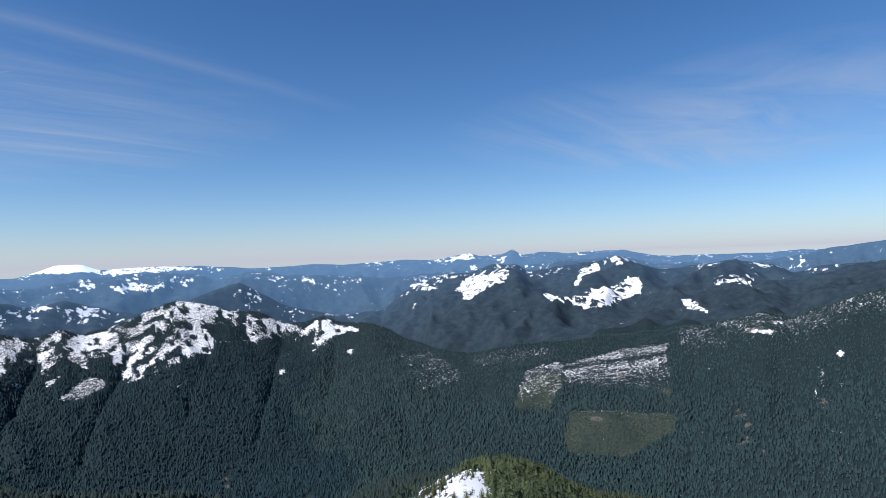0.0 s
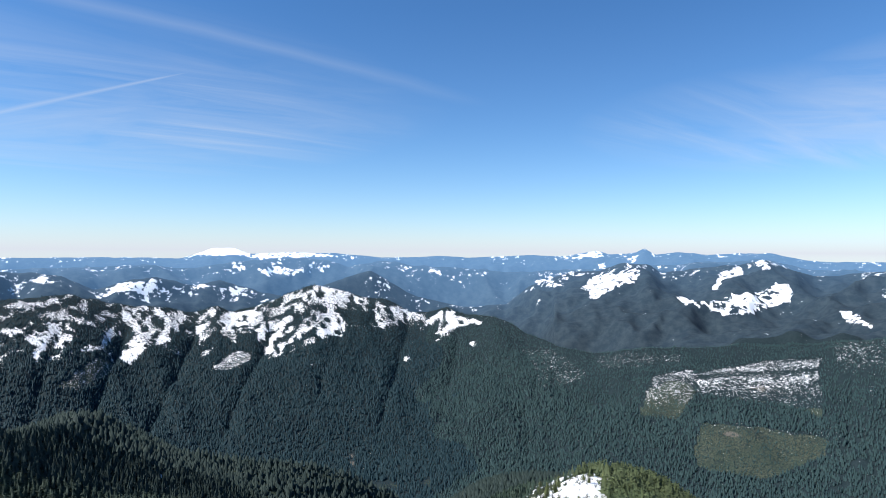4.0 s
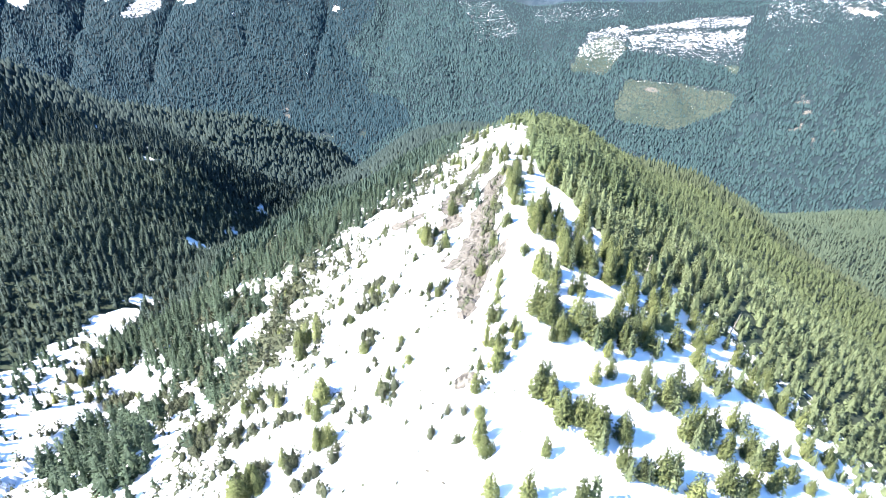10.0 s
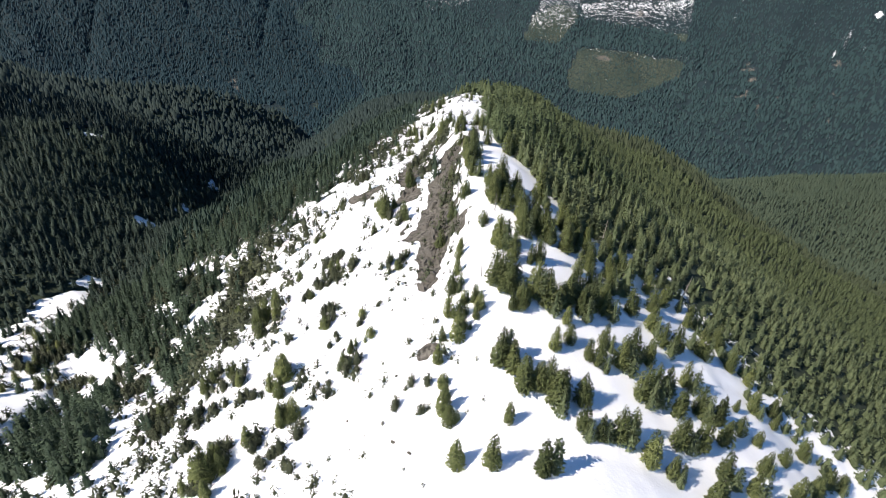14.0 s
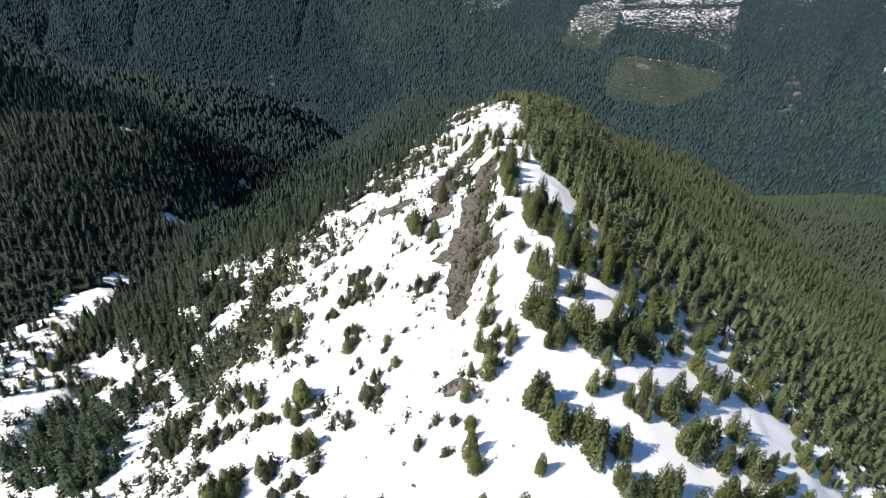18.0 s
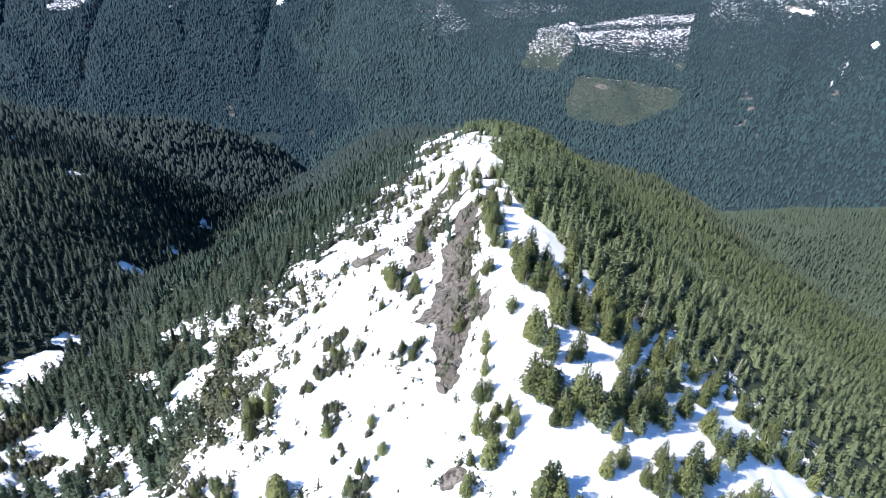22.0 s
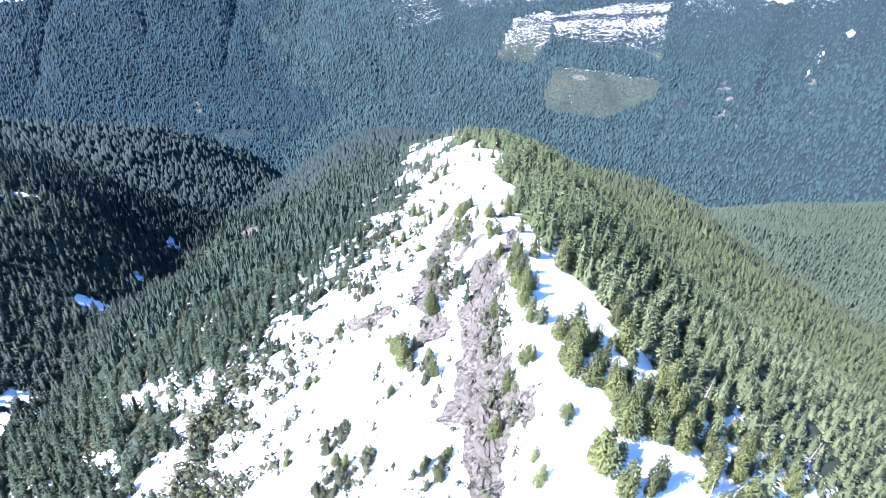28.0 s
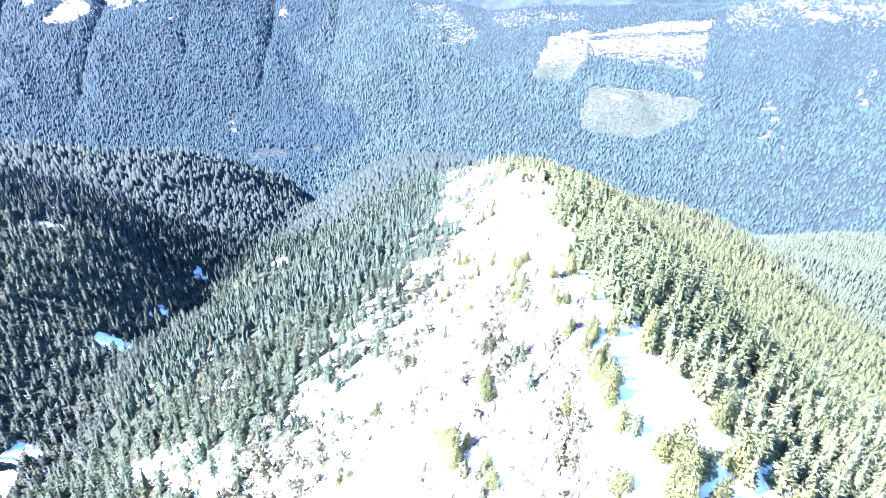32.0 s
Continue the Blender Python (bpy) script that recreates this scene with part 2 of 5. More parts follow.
M_GROUND = ground_material("mountain_ground", (0.020, 0.032, 0.021), (0.036, 0.046, 0.028), 0.9, 1.0, 0.0)
# valley soil tinted blue for the haze in front of it
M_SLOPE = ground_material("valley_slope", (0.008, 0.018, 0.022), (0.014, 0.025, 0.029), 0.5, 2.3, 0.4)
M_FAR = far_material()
M_FIR = foliage_material("fir_needles", (0.048, 0.068, 0.030), (0.235, 0.270, 0.105), True, 0.45)
M_WOODS = foliage_material("fir_forest", (0.044, 0.072, 0.052), (0.092, 0.134, 0.078), False, 0.5)
# darker copy of the fir forest, the hillside's shade put into its colour
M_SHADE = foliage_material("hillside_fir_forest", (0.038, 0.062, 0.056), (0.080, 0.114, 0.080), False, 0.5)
M_WEST = foliage_material("west_fir_forest", (0.042, 0.072, 0.060), (0.086, 0.128, 0.088), False, 0.45, False)
# another dark copy: the hill's shade and haze put into the needles
M_HILL_SHADE = foliage_material("shade_tone_hill_fir_forest", (0.030, 0.051, 0.052), (0.050, 0.075, 0.063), False, 0.45, False)
# paler olive copy of the fir forest, with sunlight put into its colour
M_OLIVE_SUNLIT = foliage_material("olive_fir_forest", (0.076, 0.104, 0.058), (0.245, 0.295, 0.150), False, 0.45)
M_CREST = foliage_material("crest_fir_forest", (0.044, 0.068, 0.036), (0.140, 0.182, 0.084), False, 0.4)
# likewise for the east flank: its sunlit look is in the base colour
M_EAST_SUNLIT = foliage_material("sunlit_tone_fir_forest", (0.056, 0.080, 0.042), (0.178, 0.216, 0.100), False, 0.45)
M_LOWER = foliage_material("lower_olive_fir_forest", (0.054, 0.074, 0.046), (0.135, 0.165, 0.092), False, 0.45, False)
M_HOLLOW = foliage_material("hollow_fir_forest", (0.034, 0.056, 0.040), (0.098, 0.130, 0.084), False, 0.4, False)
# blue of the distance haze mixed into the valley firs' own green
M_BLUE_HAZED = foliage_material("valley_fir_forest", (0.022, 0.052, 0.059), (0.045, 0.084, 0.083), False, 0.35, False)
M_DEEP_HAZED = foliage_material("old_valley_fir_forest", (0.011, 0.034, 0.047), (0.023, 0.057, 0.070), False, 0.35, False)
M_SHRUB = foliage_material("dwarf_fir_needles", (0.038, 0.050, 0.032), (0.140, 0.156, 0.090), False, 0.4)


def bark_material():
    m = Nodes("fir_bark")
    g = m.noise(6.0, 5)
    m.bump(g, 0.5, 0.05)
    return m.finish(m.mix(g, (0.05, 0.038, 0.03), (0.16, 0.125, 0.10)), 0.9)


M_BARK = bark_material()


def stone_material():
    m = Nodes("weathered_stone")
    g, w = m.noise(3.0, 6), m.noise(0.6, 3)
    m.bump(g, 0.6, 0.15)
    return m.finish(m.mix(w, m.mix(g, (0.036, 0.033, 0.029), (0.160, 0.150, 0.130)), (0.096, 0.088, 0.074)), 0.9, 0.2)


M_STONE = stone_material()


def dead_wood_material():
    m = Nodes("bleached_dead_wood")
    g = m.noise(9.0, 5)
    m.bump(g, 0.4, 0.03)
    return m.finish(m.mix(g, (0.13, 0.115, 0.10), (0.34, 0.32, 0.29)), 0.85, 0.2)


M_DEAD = dead_wood_material()


# ---- the lie of the land: heights in metres over the plan ----
def hash2(ix, iy, seed):
    h = (ix.astype(np.int64) * 374761393 + iy.astype(np.int64) * 668265263 + seed * 1442695041) & 0x7FFFFFFF
    h = ((h ^ (h >> 13)) * 1274126177) & 0x7FFFFFFF
    return ((h ^ (h >> 16)) & 0xFFFF) / 65535.0


def vnoise(x, y, seed=0):
    """Smooth noise, 0 to 1."""
    ix, iy = np.floor(x), np.floor(y)
    fx, fy = x - ix, y - iy
    fx, fy = fx * fx * (3 - 2 * fx), fy * fy * (3 - 2 * fy)
    a, b = hash2(ix, iy, seed), hash2(ix + 1, iy, seed)
    c, d = hash2(ix, iy + 1, seed), hash2(ix + 1, iy + 1, seed)
    return (a * (1 - fx) + b * fx) * (1 - fy) + (c * (1 - fx) + d * fx) * fy


def fbm(x, y, seed=0, octaves=4):
    """Layered noise, about -1 to 1."""
    total, gain, norm = 0.0, 1.0, 0.0
    for k in range(octaves):
        total = total + gain * (vnoise(x * 2 ** k + 17.3 * k, y * 2 ** k - 9.1 * k, seed + k) * 2 - 1)
        norm += gain
        gain *= 0.5
    return total / norm * 1.6


def smooth(a, b, v):
    t = np.clip((v - a) / (b - a), 0, 1)
    return t * t * (3 - 2 * t)


def smax(a, b, k):
    h = np.clip(0.5 + 0.5 * (a - b) / k, 0, 1)
    return b * (1 - h) + a * h + k * h * (1 - h)


def table(pairs):
    return [p[0] for p in pairs], [p[1] for p in pairs]


# the near ridge: its crest runs away from the start, along y
CREST_X = table([(-400, 10), (-200, 10), (0, 15), (60, 22), (92, 26), (112, 27), (143, 25), (180, 28), (213, 31), (250, 30),
                 (300, 30), (400, 45), (500, 66), (565, 64), (634, 50), (800, 20), (1000, 0), (1300, -10)])
CREST_Z = table([(-400, 625), (-200, 605), (0, 588), (60, 583), (92, 583), (112, 588), (143, 598), (180, 601), (213, 601),
                 (250, 596), (300, 580), (400, 554), (500, 521), (565, 503), (634, 466), (800, 394), (1000, 270), (1250, 120), (1400, 60)])
WEST_FALL = table([(0, 0.45), (110, 0.5), (150, 0.62), (200, 0.74), (280, 0.62), (380, 0.57), (490, 0.53), (600, 0.47), (900, 0.45)])
EAST_FALL = table([(0, 0.45), (155, 0.56), (200, 0.5), (260, 0.47), (370, 0.41), (500, 0.34), (650, 0.2), (750, 0.22), (900, 0.4)])
# the gully west of it, and the wooded hill beyond the gully
GULLY_X = table([(0, -165), (230, -165), (300, -172), (417, -187), (500, -172), (600, -142), (700, -115), (900, -75), (1200, -40)])
GULLY_Z = table([(0, 522), (150, 497), (230, 472), (300, 462), (417, 428), (600, 384), (700, 352), (900, 250), (1100, 150), (1300, 70)])
HILL_X = table([(0, -430), (150, -425), (325, -410), (442, -396), (560, -405), (630, -366), (707, -280), (745, -217), (784, -159), (900, -125), (1000, -100), (1200, -70)])
HILL_Z = table([(-300, 560), (0, 525), (130, 525), (240, 530), (325, 542), (400, 567), (442, 570), (560, 534), (630, 480), (707, 444), (745, 421), (784, 386), (900, 292), (1000, 205), (1200, 85), (1400, 50)])
# the hollow east of the ridge
HOLLOW_X = table([(0, 430), (360, 430), (650, 480), (900, 450), (1200, 420)])
HOLLOW_Z = table([(-200, 440), (0, 425), (360, 385), (650, 333), (800, 275), (1000, 180), (1250, 80), (1400, 50)])
# far side of the valley: bearing (degrees, clockwise from +y) against distance or height angle
FOOT_R = table([(-180, 1500), (-45, 1700), (-20, 1850), (-10, 1880), (5, 1650), (15, 1500), (25, 1450), (45, 1400), (180, 1500)])
RIM_R = table([(-180, 2700), (-45, 2800), (-19, 3000), (-6, 3000), (0, 2800), (5, 2500), (10, 2400), (26, 2400), (33, 2300), (42, 2300), (180, 2700)])
RIM_UP = table([(-180, -4), (-41, -3.84), (-38.4, -3.56), (-35.3, -4.45), (-30.8, -4.96), (-29, -5.34), (-27, -4.94), (-25.8, -5.4), (-23, -4.8),
                (-20.5, -3.7), (-18.5, -3.18), (-16.4, -3.54), (-13.8, -4.38), (-11.7, -4.64), (-9.6, -5.69), (-8, -5.79), (-6.1, -5.23),
                (-4.2, -5.85), (-1.5, -6.0), (1.2, -7.4), (4.4, -8.7), (7.5, -9.2), (12, -8.6), (19, -7.95), (25.6, -7.3), (30.7, -6.3),
                (33.3, -5.55), (35.3, -5.95), (38.5, -4.6), (42, -3.4), (180, -4)])
SECOND_UP = table([(-180, -1.7), (-41, -1.76), (-38.8, -2.12), (-36.5, -3.28), (-33.7, -2.39), (-31.9, -2.3), (-29, -3.04), (-26.8, -2.56),
                   (-23.4, -3.68), (-20.5, -4.2), (-16.4, -2.65), (-13.3, -1.83), (-9, -4.2), (-4.7, -5.2), (-0.4, -4.87), (1.7, -3.2),
                   (3.2, -2.65), (5.6, -1.7), (7.9, -1.76), (10.4, -0.87), (12.4, -1.04), (13.4, -1.89), (16.3, -1.3), (19.5, -0.98),
                   (21.7, -0.54), (23.4, -1.26), (25.1, -1.87), (28, -1.5), (31.3, -1.15), (34.2, -1.66), (35.4, -2.3), (38.2, -1.6),
                   (41.8, -1.6), (180, -1.7)])
THIRD_UP = table([(-180, -1.3), (-41, -1.5), (-37.3, -1.46), (-33.3, -1.26), (-29, -1.58), (-25.4, -0.96), (-20.5, -0.6), (-17.5, -0.82),
                  (-15.4, -1.43), (-12.3, -0.86), (-9.1, -1.35), (-7, -1.43), (-2.6, -1.69), (0.6, -1.9), (6.9, -1.5), (13.4, -1.1),
                  (22, -0.6), (25, -1.3), (29, -1.5), (34, -1.2), (38.6, -0.3), (41.8, 0.2), (50, -0.5), (180, -1.3)])
SKY_UP = table([(-180, -0.6), (-41, -0.68), (-33.3, -0.64), (-30, -0.75), (-28.1, -0.09), (-27.4, 0.2), (-25.6, 0.22), (-24.4, -0.29),
                (-20.5, -0.18), (-16.5, -0.23), (-12.3, -0.59), (-9.1, -0.55), (-6.7, -0.41), (-3.7, -0.58), (1.6, -0.28), (4.8, -0.39),
                (7.9, 0.13), (8.9, -0.17), (11.2, -0.03), (12, 0.38), (12.9, -0.21), (14.8, 0.03), (17.2, -0.13), (22, 0.03),
                (23.8, -0.4), (25.5, -0.66), (29, -0.66), (33.4, -0.64), (36.3, -0.45), (50, -0.6), (180, -0.6)])
# ravines down the far slope: bearing at the top, bearing at the foot, depth, half width in degrees
RAVINES = [(-9.3, -12.8, 42, 0.7), (-20.6, -28.0, 52, 1.0), (-27.6, -34.5, 55, 1.0), (-33.2, -38.8, 50, 1.0), (-14.6, -19.8, 20, 0.9),
           (-4.5, -7.0, 30, 0.9), (-37.5, -43.0, 40, 0.9), (3.5, 1.0, 14, 1.0), (28.0, 26.8, 14, 0.5), (36.0, 37.5, 22, 0.6), (39.8, 41.0, 20, 0.7)]
LEVEL = 700.0
# swells and dips on the near slopes: place, height, reach across and along
SWELLS = [(80, 210, -10, 28, 40), (112, 160, -8, 30, 30), (255, 335, -13, 60, 70), (450, 560, -30, 130, 120), (105, 425, 11, 42, 80), (80, 294, 6, 20, 40),
          (275, 545, 12, 60, 65), (-36, 785, 22, 60, 100), (20, 700, 6, 60, 70), (-82, 590, -16, 32, 60), (-250, 480, 22, 55, 80), (-191, 410, 6, 25, 40),
          (-91, 176, -10, 25, 35), (-33, 226, -6, 22, 30), (-2, 168, 4, 14, 25), (-400, 440, -20, 110, 160), (-420, 250, -10, 120, 110), (60, 590, -4, 30, 40), (-440, 545, 19, 62, 75)]


def near_height(x, y):
    cx, cz = np.interp(y, *CREST_X), np.interp(y, *CREST_Z)
    cx = cx + 3.0 * fbm(y / 45, y * 0, 5, 3)
    d = x - cx
    w, e = np.maximum(-d, 0), np.maximum(d, 0)
    soft = 7.0
    west = cz - np.interp(y, *WEST_FALL) * (np.sqrt(w * w + soft * soft) - soft)
    # the bare rock step just below the crest
    step = smooth(128, 160, y) * (1 - smooth(300, 345, y))
    west = west - step * 9 * (smooth(3, 14, w) - smooth(14, 60, w))
    west = west + step * smooth(2, 7, w) * (1 - smooth(15, 24, w)) * (fbm(x / 5, y / 7, 201, 3) * 1.8 - 0.3)
    east = cz - np.interp(y, *EAST_FALL) * (np.sqrt(e * e + 18 * 18) - 18) * (1 + 0.12 * smooth(60, 130, e))
    ridge = np.where(d < 0, west, east)
    gx, gz, hx, hz = (np.interp(y, *t) for t in (GULLY_X, GULLY_Z, HILL_X, HILL_Z))
    u = (gx - x) / np.maximum(gx - hx, 20)
    flat = 0.36 * (1 - smooth(250, 315, y))
    u = np.where(u > 0, np.maximum((u - flat) / (1 - flat), 0.04 * u), u)
    hill = np.where(u < 1, gz + (hz - gz) * np.clip(u, 0, 1) ** 1.0, hz - 0.35 * (hx - x))
    hill = np.where(u < 0, gz - 4, hill)
    vx, vz = np.interp(y, *HOLLOW_X), np.interp(y, *HOLLOW_Z)
    v = x - vx
    far_east = vz + np.where(v > 0, 0.11 * np.minimum(v, 420) - 0.2 * np.maximum(v - 420, 0), 0)
    far_east = np.where(x > 0, far_east, -500)
    z = smax(ridge, np.where(x < 0, hill, -500.0), 10.0)
    z = smax(z, far_east, 16.0)
    rough = fbm(x / 42, y / 42, 11, 4) * 3.2 + fbm(x / 9, y / 9, 21, 2) * 0.5
    away = smooth(30, 140, np.abs(d))
    for sx, sy, dz, rx, ry in SWELLS:
        z = z + dz * np.exp(-((x - sx) / rx) ** 2 - ((y - sy) / ry) ** 2)
    return z + rough * (0.35 + 0.65 * away) + away * fbm(x / 120, y / 120, 31, 3) * 7


def far_height(x, y):
    r = np.hypot(x, y) + 1e-6
    b = np.degrees(np.arctan2(x, y))
    up = lambda t, rr, off=0.0: LEVEL + rr * np.tan(np.radians(np.interp(b, *t) + off))
    foot, rim = np.interp(b, *FOOT_R), np.interp(b, *RIM_R)
    floor = 68.0 + 0 * r
    jag = fbm(b / 1.6, b * 0 + 3, 41, 4)
    z_rim = up(RIM_UP, rim, 0.10 * jag)
    second, third, last = 3560.0 + 60 * fbm(b / 9, b * 0, 3, 2), 4180.0 + 60 * fbm(b / 9, b * 0, 4, 2), 4780.0
    z2, z3 = up(SECOND_UP, second, 0.07 * fbm(b / 1.1, b * 0 + 8, 51, 4)), up(THIRD_UP, third, 0.05 * fbm(b / 0.9, b * 0, 52, 4))
    z4 = up(SKY_UP, last, 0.03 * fbm(b / 0.7, b * 0, 53, 3))
    dip1 = np.minimum(z_rim - 70, LEVEL + 3150 * np.tan(np.radians(-9.0)))
    dip1 = np.where(b > 4, z_rim - 25, dip1)
    dip2, dip3 = np.minimum(z2, z3) - 120, np.minimum(z3, z4) - 90
    u = np.clip((r - foot) / (rim - foot), 0, 1)
    z = floor + (z_rim - floor) * (0.35 * u + 0.65 * u ** 1.5)
    for top, base, deep, wide in RAVINES:
        line = base + (top - base) * u
        z = z - 0.62 * deep * np.exp(-np.abs(b - line) / (0.62 * wide)) * np.clip(u * 3, 0, 1) * np.clip((1 - u) * 4, 0, 1)
    spur = np.abs(fbm((b + 7 * u) / 3.2, u * 1.5, 61, 3))
    z = z + (8 - 22 * spur) * np.clip(u * 3, 0, 1) * np.clip((1 - u) * 3, 0, 1) * np.where(b < 2, 1.0, 0.45)

    def leg(z, r0, z0, r1, z1):
        t = np.clip((r - r0) / np.maximum(r1 - r0, 1), 0, 1)
        return np.where(r > r0, z0 + (z1 - z0) * t, z)

    z = leg(z, rim, z_rim, rim + 230, dip1)
    z = leg(z, rim + 230, dip1, second, z2)
    z = leg(z, second, z2, second + 260, dip2)
    z = leg(z, second + 260, dip2, third, z3)
    z = leg(z, third, z3, third + 250, dip3)
    z = leg(z, third + 250, dip3, last, z4)
    z = leg(z, last, z4, 4960, z4 - 12)
    crest = np.exp(-((r - rim) / 60) ** 2) + np.exp(-((r - second) / 60) ** 2) + np.exp(-((r - third) / 60) ** 2) + smooth(4500, 4800, r)
    return z + (fbm(x / 260, y / 260, 71, 4) * 26 - np.where(r > rim, 105, 0) * (np.abs(fbm(x / 300, y / 300, 77, 4)) - 0.3)) * smooth(0, 0.4, u) * np.clip(1 - crest, 0, 1)


def height(x, y):
    x, y = np.asarray(x, float), np.asarray(y, float)
    r = np.hypot(x, y)
    t = smooth(1050, 1450, r)
    back = smooth(-250, -900, y) * (1 - t)
    near = near_height(x, y)
    near = near * (1 - back) + (560 + fbm(x / 300, y / 300, 81, 3) * 60) * back
    z = smax(near, 66 + 0 * r, 14.0) * (1 - t) + far_height(x, y) * t
    return z


# ---- cover: where snow, woods, grass and bare rock lie ----
def inside(x, y, poly):
    hit = np.zeros(np.shape(x), bool)
    for (x0, y0), (x1, y1) in zip(poly, poly[1:] + poly[:1]):
        cut = (y0 > y) != (y1 > y)
        hit ^= cut & (x < (x1 - x0) * (y - y0) / ((y1 - y0) or 1e-9) + x0)
    return hit


WARP = 0.55


def blots(b, up, rows, best=0.0, warp=True):
    if warp:
        b, up = b + WARP * fbm(b / 1.0, up / 0.5, 171, 4), up + 0.4 * WARP * fbm(b / 1.0, up / 0.5, 181, 4)
    for cb, cu, wb, wu in rows:
        best = np.maximum(best, 1.05 - ((b - cb) / wb) ** 2 * 0.5 - ((up - cu) / wu) ** 2 * 0.5)
    return np.clip(best, 0, 1)


# plan outlines round the near ridge
WEST_WOOD = [(-160, 236), (-182, 276), (-180, 311), (-137, 300), (-89, 260), (-66, 244), (-78, 234), (-80, 225), (-92, 218), (-72, 198), (-74, 178), (-75, 160), (-86, 166), (-106, 200), (-120, 212), (-146, 232)]
BENCH = [(-222, 243), (-219, 256), (-209, 271), (-210, 289), (-192, 297), (-182, 311), (-176, 307), (-186, 278), (-166, 235), (-124, 213), (-91, 169), (-68, 138), (-70, 122), (-73, 60), (-260, 60), (-260, 180)]
BENCH_WOOD = [(-165, 168), (-165, 191), (-161, 205), (-134, 201), (-111, 178), (-98, 142), (-95, 131), (-102, 126), (-125, 132), (-146, 144)]
EAST_EDGE = table([(0, 225), (85, 208), (112, 192), (124, 182), (133, 164), (142, 142), (150, 128), (158, 120), (166, 108), (174, 96), (182, 82), (190, 70), (200, 58), (212, 50), (238, 45), (285, 48), (345, 56), (400, 66), (470, 84), (520, 90), (580, 80), (640, 62)])
WEST_EDGE = table([(0, -75), (100, -70), (180, -62), (235, -52), (250, -36), (262, -22), (285, -11), (305, -4), (330, 5), (367, 17), (430, 27), (529, 38), (560, 42), (640, 50)])
WOOD_GAPS = [[(-172, 243), (-150, 237), (-122, 220), (-118, 208), (-150, 222), (-174, 230)],
             [(-140, 282), (-111, 272), (-94, 268), (-70, 244), (-58, 231), (-67, 227), (-74, 225), (-86, 239), (-99, 255), (-116, 257)],
             [(-99, 216), (-89, 222), (-83, 227), (-69, 220), (-66, 212), (-74, 215), (-85, 211), (-93, 211)],
             [(-132, 246), (-113, 239), (-100, 227), (-114, 231)], [(-78, 205), (-69, 196), (-58, 169), (-65, 170)]]
# bearings and height angles across the valley
CUT_SNOW_WEST = [(12.7, -10.98), (16.0, -9.99), (16.3, -12.13), (14.9, -14.41), (11.5, -14.34), (11.3, -14.99)]
CUT_SNOW = [(16.0, -10.47), (18.5, -9.78), (22.0, -8.85), (25.6, -8.31), (25.6, -9.98), (25.8, -13.04), (23.7, -12.31), (16.7, -12.18)]
CUT_GRASS = [(16.9, -14.4), (20.7, -14.4), (26.1, -14.4), (26.0, -15.7), (24.2, -16.9), (22.0, -18.2), (19.1, -18.3), (16.3, -17.9), (16.4, -15.9)]
GRASS_RIM = [(16.7, -14.15), (20.7, -14.15), (26.2, -14.0), (26.1, -14.5), (20.7, -14.75), (16.8, -14.75)]
CUT_THIN = [(0.9, -9.03), (3.8, -9.09), (5.1, -9.66), (7.0, -11.09), (6.4, -11.73), (2.5, -12.68), (2.3, -11.06)]
CUT_STRIP = [(7.4, -9.55), (10.9, -8.85), (12.9, -8.88), (15.8, -8.89), (15.3, -9.41), (12.2, -10.02), (9.0, -10.48)]
CUT_DOME = [(-27.5, -10.47), (-26.4, -9.41), (-25.2, -8.98), (-23.9, -9.18), (-24.1, -9.92), (-26.1, -10.7)]
CUT_DOME_WEST = [(-39.0, -10.89), (-37.5, -9.5), (-36.0, -8.73), (-34.8, -9.5), (-35.7, -10.56), (-37.9, -11.23)]
# open snow faces under the rim across the valley
PEAK_FACE = [(-20.4, -4.53), (-18.5, -3.0), (-16.7, -3.2), (-14.9, -4.0), (-13.3, -4.98), (-15.4, -4.98), (-16.6, -4.66), (-16.2, -5.76), (-15.4, -7.07), (-15.9, -8.01), (-17.5, -7.57),
             (-17.5, -8.5), (-18.3, -6.94), (-19.5, -8.05), (-20.8, -8.53), (-21.5, -9.62), (-22.7, -9.77), (-23.2, -8.45), (-23.7, -7.18), (-22.4, -6.35), (-20.5, -5.97)]
RIM_FACES = [[(-13.3, -4.87), (-10.7, -5.18), (-9.1, -5.92), (-10.1, -6.67), (-12.2, -7.51), (-12.8, -6.56)],
             [(-8.1, -6.66), (-6.1, -5.3), (-4.7, -6.0), (-2.3, -6.74), (-4.7, -7.05), (-6.3, -7.7), (-6.8, -8.55), (-7.0, -7.39)],
             [(-28.5, -6.58), (-27.1, -5.2), (-25.8, -5.62), (-22.9, -5.07), (-23.9, -6.42), (-25.6, -6.87), (-25.3, -8.38), (-27.3, -7.56), (-28.5, -8.1)],
             [(-37.5, -8.26), (-34.4, -5.69), (-34.1, -6.54), (-36.0, -8.32)], [(-28.7, -9.01), (-26.9, -8.51), (-28.0, -9.43)]]
WEST_FACES = [[(-34.4, -5.13), (-32.3, -4.72), (-29.5, -5.76), (-30.5, -7.66), (-32.7, -8.49), (-33.7, -9.63), (-34.5, -8.93), (-33.7, -7.03), (-34.4, -6.06)],
              [(-42.0, -6.02), (-39.8, -6.5), (-39.8, -5.79), (-38.1, -5.88), (-37.8, -7.7), (-39.7, -7.91), (-40.4, -9.07), (-40.9, -7.47)]]
